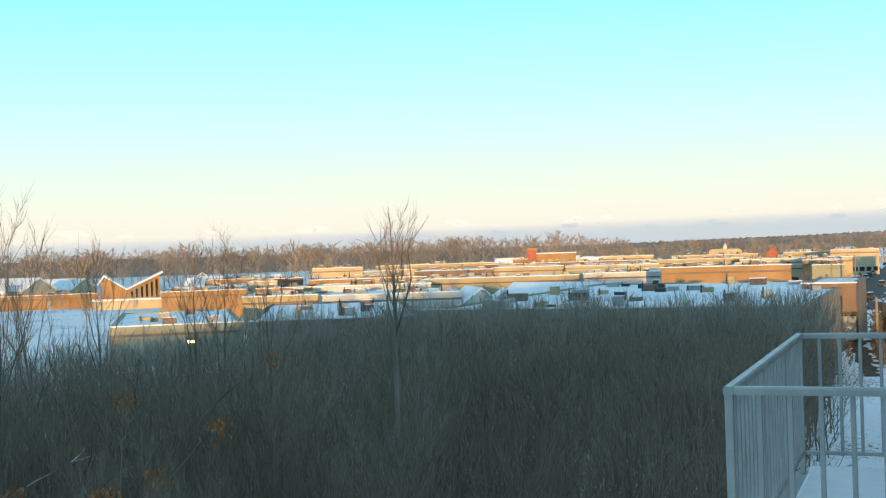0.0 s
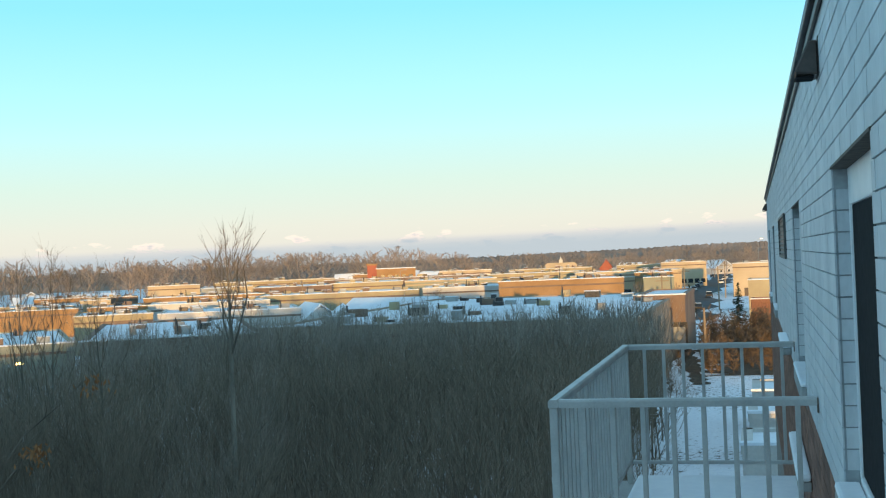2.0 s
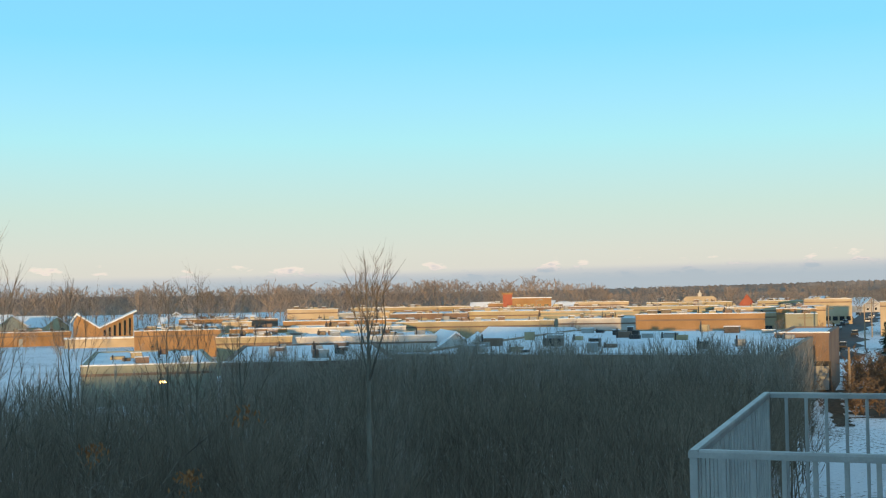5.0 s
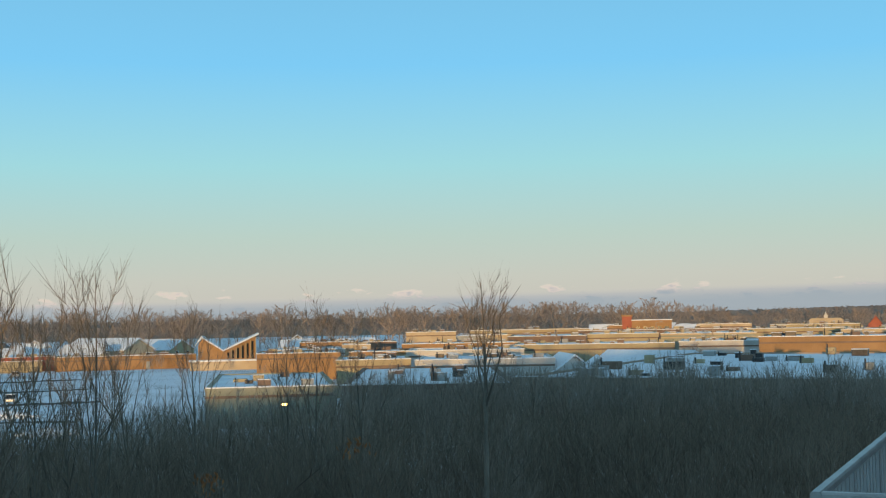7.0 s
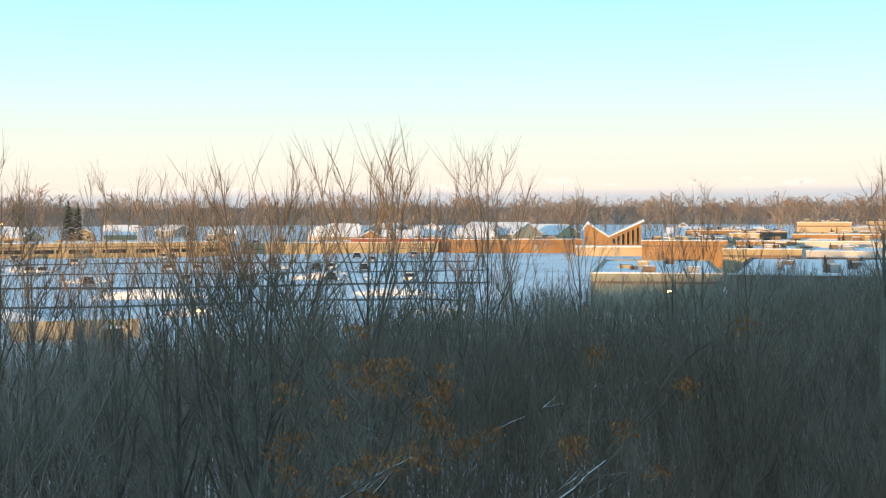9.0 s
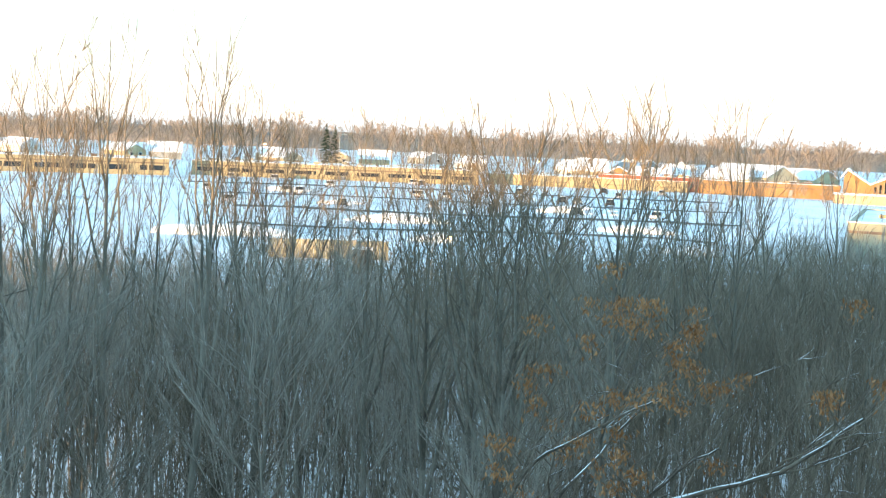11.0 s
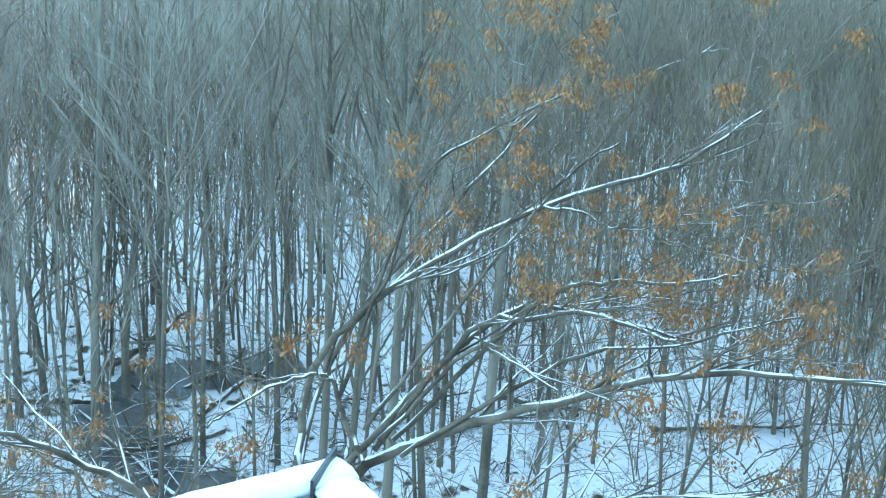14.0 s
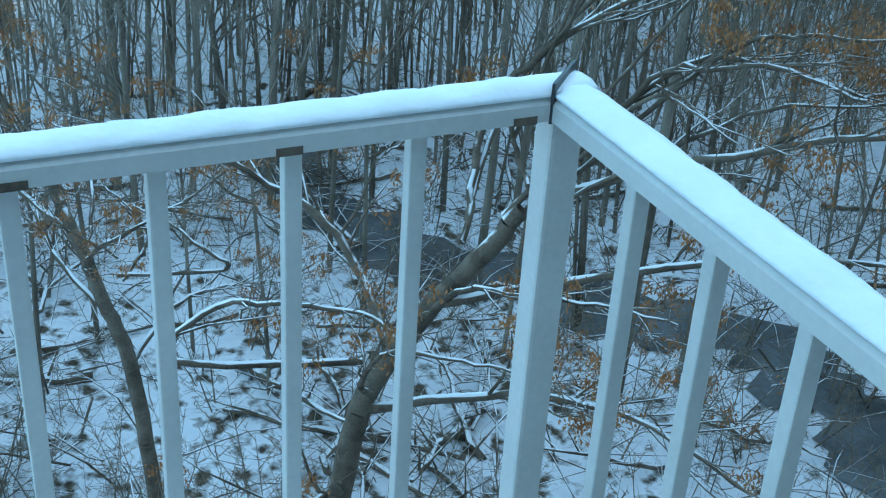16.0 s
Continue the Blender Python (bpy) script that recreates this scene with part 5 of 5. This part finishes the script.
def make_ridge():
    """Wooded land beyond the far trees, up to the horizon."""
    bm = bmesh.new()
    rings = []
    for d, lift in ((900, 8.0), (908, 8.6), (1500, 9.0), (2560, 9.0), (2600, 13.0), (3800, 12.0)):
        row = []
        for k in range(3600):
            a = -30 + 150 * k / 3599
            x, y = polar(a, d)
            h = lift * (1 + 0.12 * noise.noise(Vector((a * 0.21, d * 0.01, 0))) + 0.10 * noise.noise(Vector((a * 5.3, d * 0.1, 3))) + 0.06 * noise.noise(Vector((a * 17.0, d, 1))))
            if d == 2600:
                h += -2.0 + 3.0 * noise.noise(Vector((a * 7.0, 0, 8))) + 2.4 * noise.noise(Vector((a * 19.0, 0, 4)))
            if d == 2600 and a < 16:
                h += (16 - a) * 0.7
            row.append(bm.verts.new((x, y, h if d > 900 else 0)))
        rings.append(row)
    for r, q in zip(rings, rings[1:]):
        for i in range(3599):
            bm.faces.new((r[i], r[i + 1], q[i + 1], q[i]))
    bmesh.ops.recalc_face_normals(bm, faces=bm.faces)
    tagged(new("backdrop", mesh_of("backdrop", bm, M_FARWOOD)), "low wooded ridge on the horizon", "ridge", kind="structure")


make_ridge()


def make_conifer(a, d, high, k):
    x, y = polar(a, d)
    r = random.Random(k)
    segs = []
    for i in range(int(high * 14)):
        z = high * (0.08 + 0.92 * i / (high * 14))
        ang = r.uniform(0, 6.3)
        ln = (high - z) * 0.26 * r.uniform(0.7, 1.15) + 0.15
        p = Vector((0, 0, z))
        e = p + Vector((math.cos(ang) * ln, math.sin(ang) * ln, -0.15 * ln))
        segs.append((p, e, 0.10, 0.02))
        for s in (0.35, 0.6, 0.85):
            q = p.lerp(e, s)
            for t in (-0.9, 0.9):
                segs.append((q, q + Vector((math.cos(ang + t), math.sin(ang + t), -0.2)) * ln * 0.35, 0.09, 0.01))
    v, f, _ = limb_mesh(segs, 3)
    t = thing("conifer", x, y, 0, "dark green conifer among the low buildings", "conifer", "conifers")
    part("trunk", bar((0, 0, -0.2), (0, 0, high * 0.95), high * 0.02, 6, 0.02), M_BARK, t)
    ob = new("crown", raw_mesh("crown", v, f, M_CONIFER))
    ob.parent = t


for k, (a, d, h) in enumerate(((0.75, 205, 7.0), (27.0, 118, 5.2), (25.8, 120, 5.6), (24.9, 121, 5.2), (60.0, 420, 15.5), (59.6, 425, 14.5), (2.9, 240, 6.0))):
    make_conifer(a, d, h, 600 + k)


# ---- the leaning maple below the balcony, with old seed keys ----
def make_keys_tree():
    r = random.Random(77)
    x0, y0 = -7.75, 3.3
    t = thing("maple_tree", x0, y0, ground_z(x0, y0), "leaning leafless maple with brown seed clusters and snow on limbs", "bare tree")
    rel = Vector((x0, y0, ground_z(x0, y0)))
    thick, thin, tips = [], [], []

    def spline(points, r0, r1):
        pts = [Vector(p) - rel for p in points]
        out = []
        for i in range(len(pts) - 1):
            p0, p1, p2, p3 = pts[max(i - 1, 0)], pts[i], pts[i + 1], pts[min(i + 2, len(pts) - 1)]
            for k in range(6):
                u = k / 6
                out.append(0.5 * (2 * p1 + (p2 - p0) * u + (2 * p0 - 5 * p1 + 4 * p2 - p3) * u * u + (3 * p1 - p0 - 3 * p2 + p3) * u ** 3))
        out.append(pts[-1])
        n = len(out) - 1
        segs = []
        for i in range(n):
            jit = Vector([r.gauss(0, 0.008) for _ in range(3)])
            out[i + 1] = out[i + 1] + jit
            over = (out[i + 1] - out[i]) * 0.07
            segs.append((out[i] - over, out[i + 1] + over, r0 + (r1 - r0) * i / n, r0 + (r1 - r0) * (i + 1) / n))
        return segs

    def side_shoots(segs, count, length, level=0):
        for _ in range(count):
            p, q, ra, rb = r.choice(segs[len(segs) // 4:])
            d = (q - p).normalized()
            a = r.uniform(0, 6.3)
            side = Vector((math.cos(a), math.sin(a), r.uniform(-0.3, 0.5)))
            nd = (d * 0.8 + side * 0.75).normalized()
            c, ln = p.lerp(q, r.random()), length * r.uniform(0.5, 1.2)
            mine, steps = [], 4
            rad = max(0.0045, min(ra * 0.45, 0.016)) if level == 0 else 0.0045
            for k in range(steps):
                nd = (nd + Vector([r.gauss(0, 0.16) for _ in range(3)]) + Vector((0, 0, 0.06))).normalized()
                e = c + nd * ln / steps
                mine.append((c, e, rad * (1 - 0.2 * k), rad * (0.8 - 0.2 * k) + 0.001))
                c = e
            (thick if rad > 0.009 else thin).extend(mine)
            if level < 2:
                side_shoots(mine, 3 if level == 0 else 2, length * 0.45, level + 1)
            if r.random() < (0.11 if level else 0.2):
                tips.append(c)

    trunk = spline([(x0, y0, -0.1), (-7.9, 3.5, 2.6), (-7.72, 3.79, 5.24), (-7.74, 4.05, 6.22), (-7.49, 4.4, 7.06), (-7.25, 4.7, 7.6), (-7.05, 4.95, 8.1)], 0.13, 0.07)
    arms = [spline([(-7.2, 4.8, 7.8), (-7.09, 5.27, 8.12), (-6.12, 5.83, 8.74), (-5.07, 6.44, 9.25), (-3.96, 6.97, 9.42)], 0.05, 0.016),
            spline([(-7.2, 4.9, 8.0), (-6.65, 5.88, 9.22), (-6.07, 6.26, 9.41), (-5.42, 6.51, 9.37)], 0.03, 0.012),
            spline([(-7.4, 4.7, 7.9), (-7.64, 5.0, 8.72), (-7.2, 5.55, 9.49), (-6.57, 6.37, 10.09), (-5.9, 6.95, 10.45), (-5.55, 7.32, 10.86)], 0.036, 0.01),
            spline([(-7.3, 4.6, 7.8), (-7.75, 5.29, 8.81), (-7.44, 6.32, 9.99), (-7.23, 6.91, 10.66)], 0.028, 0.008),
            spline([(-7.6, 4.2, 6.6), (-8.4, 4.1, 7.4), (-8.7, 3.3, 8.1), (-8.6, 2.6, 8.5)], 0.05, 0.012),
            spline([(-7.72, 3.8, 5.3), (-7.1, 3.3, 5.9), (-6.6, 2.6, 6.0), (-6.3, 2.2, 5.8)], 0.05, 0.012),
            spline([(-7.74, 4.0, 6.1), (-6.9, 4.9, 6.5), (-6.0, 5.4, 6.7), (-5.0, 5.7, 6.6)], 0.05, 0.012),
            spline([(-7.4, 4.5, 7.2), (-6.4, 5.9, 7.7), (-5.5, 6.8, 8.0), (-4.6, 7.6, 8.1)], 0.045, 0.012)]
    low = [spline([(-7.6, 3.9, 6.7), (-7.85, 2.41, 7.0), (-7.85, 2.78, 7.37), (-7.51, 3.18, 7.48), (-7.14, 3.65, 7.48), (-6.88, 3.79, 7.42)], 0.035, 0.014),
           spline([(-7.4, 3.9, 6.5), (-7.03, 3.6, 6.94), (-6.9, 3.76, 7.25), (-6.46, 4.12, 7.33), (-6.07, 4.45, 7.33)], 0.03, 0.010),
           spline([(-7.3, 4.3, 7.2), (-6.85, 4.34, 7.66), (-6.52, 4.51, 7.77), (-5.98, 4.9, 7.87), (-5.52, 5.23, 7.88)], 0.03, 0.010),
           spline([(-7.0, 5.0, 8.2), (-7.26, 5.0, 8.5), (-7.33, 4.92, 8.77), (-7.39, 4.66, 8.81), (-7.45, 4.26, 8.7), (-7.44, 3.94, 8.58)], 0.024, 0.008)]
    high = [spline([(-7.1, 5.2, 8.2), (-6.66, 5.69, 9.18), (-6.25, 5.91, 9.37), (-5.92, 6.14, 9.47), (-5.31, 6.35, 9.42)], 0.024, 0.014),
            spline([(-6.62, 6.31, 10.06), (-6.3, 6.34, 10.09), (-6.04, 6.42, 10.03), (-5.78, 6.52, 10.06)], 0.012, 0.005),
            spline([(-7.0, 5.3, 8.3), (-6.34, 6.0, 9.41), (-5.93, 6.23, 9.68), (-5.41, 6.45, 9.79), (-5.05, 6.63, 9.92)], 0.022, 0.008),
            spline([(-7.05, 5.2, 8.3), (-6.55, 5.6, 9.1), (-6.2, 5.67, 9.12), (-5.78, 5.74, 9.04)], 0.02, 0.007),
            spline([(-7.3, 5.0, 8.6), (-7.33, 5.71, 10.13), (-7.04, 6.04, 10.52), (-6.56, 6.35, 10.89)], 0.018, 0.006),
            spline([(-6.9, 5.3, 8.2), (-6.0, 6.02, 9.11), (-5.34, 6.44, 9.37), (-4.66, 6.82, 9.72)], 0.02, 0.007),
            spline([(-7.1, 5.1, 8.4), (-6.62, 5.84, 9.68), (-6.33, 6.28, 10.36), (-6.05, 6.48, 10.64)], 0.018, 0.006)]
    thick += trunk
    for arm in low + high:
        thick += arm
        side_shoots(arm, 8, 1.0)
    for arm in arms:
        thick += arm
        side_shoots(arm, 17, 1.3)
    v, f, _ = limb_mesh(thick, 7)
    ob = new("trunk", raw_mesh("trunk", v, f, M_BARKN, True))
    ob.parent = t
    v, f, _ = limb_mesh(thin, 4)
    ob = new("crown", raw_mesh("crown", v, f, M_FINE))
    ob.parent = t
    vs, fs = [], []
    for tip in tips:
        for k in range(r.randint(24, 80)):
            o = tip + Vector((r.gauss(0, 0.05), r.gauss(0, 0.05), -abs(r.gauss(0, 0.07))))
            d = Vector((r.gauss(0, 0.5), r.gauss(0, 0.5), -1)).normalized() * r.uniform(0.03, 0.055)
            s = Vector((r.gauss(0, 1), r.gauss(0, 1), 0)).normalized() * 0.0095
            b = len(vs)
            vs += [o - s * 0.4, o + d * 0.5 - s, o + d, o + d * 0.5 + s]
            fs.append((b, b + 1, b + 2, b + 3))
    ob = new("seed_foliage", raw_mesh("seed_foliage", np.array([tuple(v) for v in vs]), np.array(fs), M_KEYS))
    ob.parent = t
    tagged(ob, "hanging brown winged seeds", kind="stuff")


make_keys_tree()
copy_thing(bpy.data.objects["maple_tree"], pose(-11.6, 3.6, 0, 0, 0, 150) @ Matrix.Scale(0.80, 4))


def fallen(name, p, q, r, k, label):
    """A fallen stem with snow along its back."""
    g = random.Random(k)
    p, q = Vector(p), Vector(q)
    pts = [p.lerp(q, i / 7) + Vector((g.gauss(0, 0.05), g.gauss(0, 0.05), g.gauss(0, 0.03))) for i in range(8)]
    log = tagged(new(name), label, "log", "fallen logs")
    rise = Vector((0, 0, 1))
    along = (q - p).normalized()
    u = along.cross(rise).normalized()
    w = u.cross(along)
    verts = [c + (u * math.cos(k * math.pi / 4) + w * math.sin(k * math.pi / 4)) * r * (1 - 0.09 * i) * g.uniform(0.9, 1.1) for i, c in enumerate(pts) for k in range(8)]
    quads = [(i * 8 + k, i * 8 + (k + 1) % 8, i * 8 + 8 + (k + 1) % 8, i * 8 + 8 + k) for i in range(7) for k in range(8)]
    ends = [(0, 3, 2, 1), (0, 5, 4, 3), (0, 7, 6, 5), (56, 57, 58, 59), (56, 59, 60, 61), (56, 61, 62, 63)]
    ob = new("stem", raw_mesh("stem", np.array([tuple(v) for v in verts]), np.array(quads + ends), M_BARKN, True))
    ob.parent = log
    for i in range(6):
        a = pts[g.randrange(2, 7)]
        v, f, _ = limb_mesh([(a, a + Vector((g.gauss(0, 0.7), g.gauss(0, 0.7), g.uniform(0.1, 0.8))), r * 0.3, 0.006)], 7)
        ob = new("branch", raw_mesh("branch", v, f, M_BARKN, True))
        ob.parent = log
    return log


for k in range(46):
    a, d = seed.uniform(34, 82), seed.uniform(12.5, 28)
    x, y = polar(a, d)
    ang, ln = seed.uniform(0, 6.3), seed.uniform(2.0, 5.5)
    z = ground_z(x, y)
    x2, y2 = x + ln * math.cos(ang), y + ln * math.sin(ang)
    fallen("fallen_log", (x, y, z + 0.05), (x2, y2, ground_z(x2, y2) + seed.choice((0.1, 0.2, 0.9))), seed.uniform(0.05, 0.10), 700 + k, "fallen bare stem lying in snow with a white back")
lx, ly = polar(65.4, 29.5)
fallen("fallen_log", (lx, ly, 0.05), (lx + 1.2, ly + 1.5, 1.6), 0.11, 800, "thick broken stem propped up with snow on it")
ax, ay = polar(32.2, 37)
stump = thing("root_mound", ax, ay, ground_z(ax, ay), "upturned root mound capped with snow", "stump")
bm = bmesh.new()
bmesh.ops.create_icosphere(bm, subdivisions=3, radius=0.45)
for v in bm.verts:
    v.co *= 1 + 0.35 * noise.noise(v.co * 2.3)
    v.co.z *= 0.8
part("roots", bm, M_LITTER, stump)
bm = bmesh.new()
bmesh.ops.create_icosphere(bm, subdivisions=3, radius=0.50)
for v in bm.verts:
    v.co *= 1 + 0.25 * noise.noise(v.co * 2.9)
    v.co = Vector((v.co.x * 1.1, v.co.y, v.co.z * 0.5 + 0.33))
part("snow_cap", bm, M_CAP, stump)

# ---- bricks of the facade ----
def lay_bricks():
    course, length, jt, up = 0.0709, 0.205, 0.0052, 0.003
    facade = bpy.data.objects["wall_facade"]
    full = mesh_of("brick", box(-0.0, 0.008, up / 2, length - up / 2, jt / 2, course - jt / 2, 0.0016), M_PAINTBRICK)
    white, red = [], []
    near = 0
    g = random.Random(9)
    rows = int((ROOF - 0.052 - (EYE - 2.9)) / course)
    for i in range(rows):
        z = BRICK_TOP - 28 * course + i * course
        if z + course > ROOF - 0.052:
            break
        painted = z >= BRICK_TOP - 0.001
        y = 0.4 + (length / 2 if i % 2 else 0)
        while y < WALL_END - length:
            a, b, zt = y + up / 2, y + length - up / 2, z + course
            blocked = any(a < v1 and b > v0 and zt > q0 and z < q1 for v0, v1, q0, q1 in VENTS if v0 < 5)
            cut = None
            for o0, o1 in OPEN:
                if zt > SILL - 0.062 and z < HEAD - 0.02 and a < o1 and b > o0:
                    if a < o0 - 0.02:
                        b = o0
                    elif b > o1 + 0.02:
                        a = o1
                    else:
                        blocked = True
                    cut = True
            if not blocked and (painted or y > 4.0):
                if painted and not cut and 1.2 < y < 4.8 and near < 300 and z > EYE - 0.3:
                    ob = new("brick", full)
                    ob.parent = facade
                    ob.location = (g.uniform(-0.0008, 0.0008), y, z)
                    near += 1
                else:
                    (white if painted else red).append((g.uniform(-0.0008, 0.0008), 0.006, a, b, z + jt / 2, zt - jt / 2))
            y += length
    # returns of the bricks in the window reveals
    for o0, o1 in OPEN[:2]:
        z = BRICK_TOP + math.ceil((SILL + 0.04 - BRICK_TOP) / course) * course
        while z + course < HEAD:
            white.append((0.0125, 0.108, o1 - 0.006, o1 + 0.004, z + jt / 2, z + course - jt / 2))
            z += course
    for name, items, mat in (("brickwork_painted", white, M_PAINTBRICK), ("brickwork_red", red, M_BRICK)):
        q = np.array(items)
        order = [(0, 2, 4), (1, 2, 4), (1, 3, 4), (0, 3, 4), (0, 2, 5), (1, 2, 5), (1, 3, 5), (0, 3, 5)]
        verts = np.stack([q[:, list(o)] for o in order], 1).reshape(-1, 3)
        quad = np.array([(0, 3, 2, 1), (4, 5, 6, 7), (0, 1, 5, 4), (1, 2, 6, 5), (2, 3, 7, 6), (3, 0, 4, 7)])
        faces = ((np.arange(len(q)) * 8)[:, None, None] + quad[None]).reshape(-1, 4)
        me = raw_mesh(name, verts, faces, mat)
        me.polygons.foreach_set("use_smooth", [False] * len(me.polygons))
        ob = new(name, me)
        ob.parent = facade
        tagged(ob, kind="stuff")


lay_bricks()
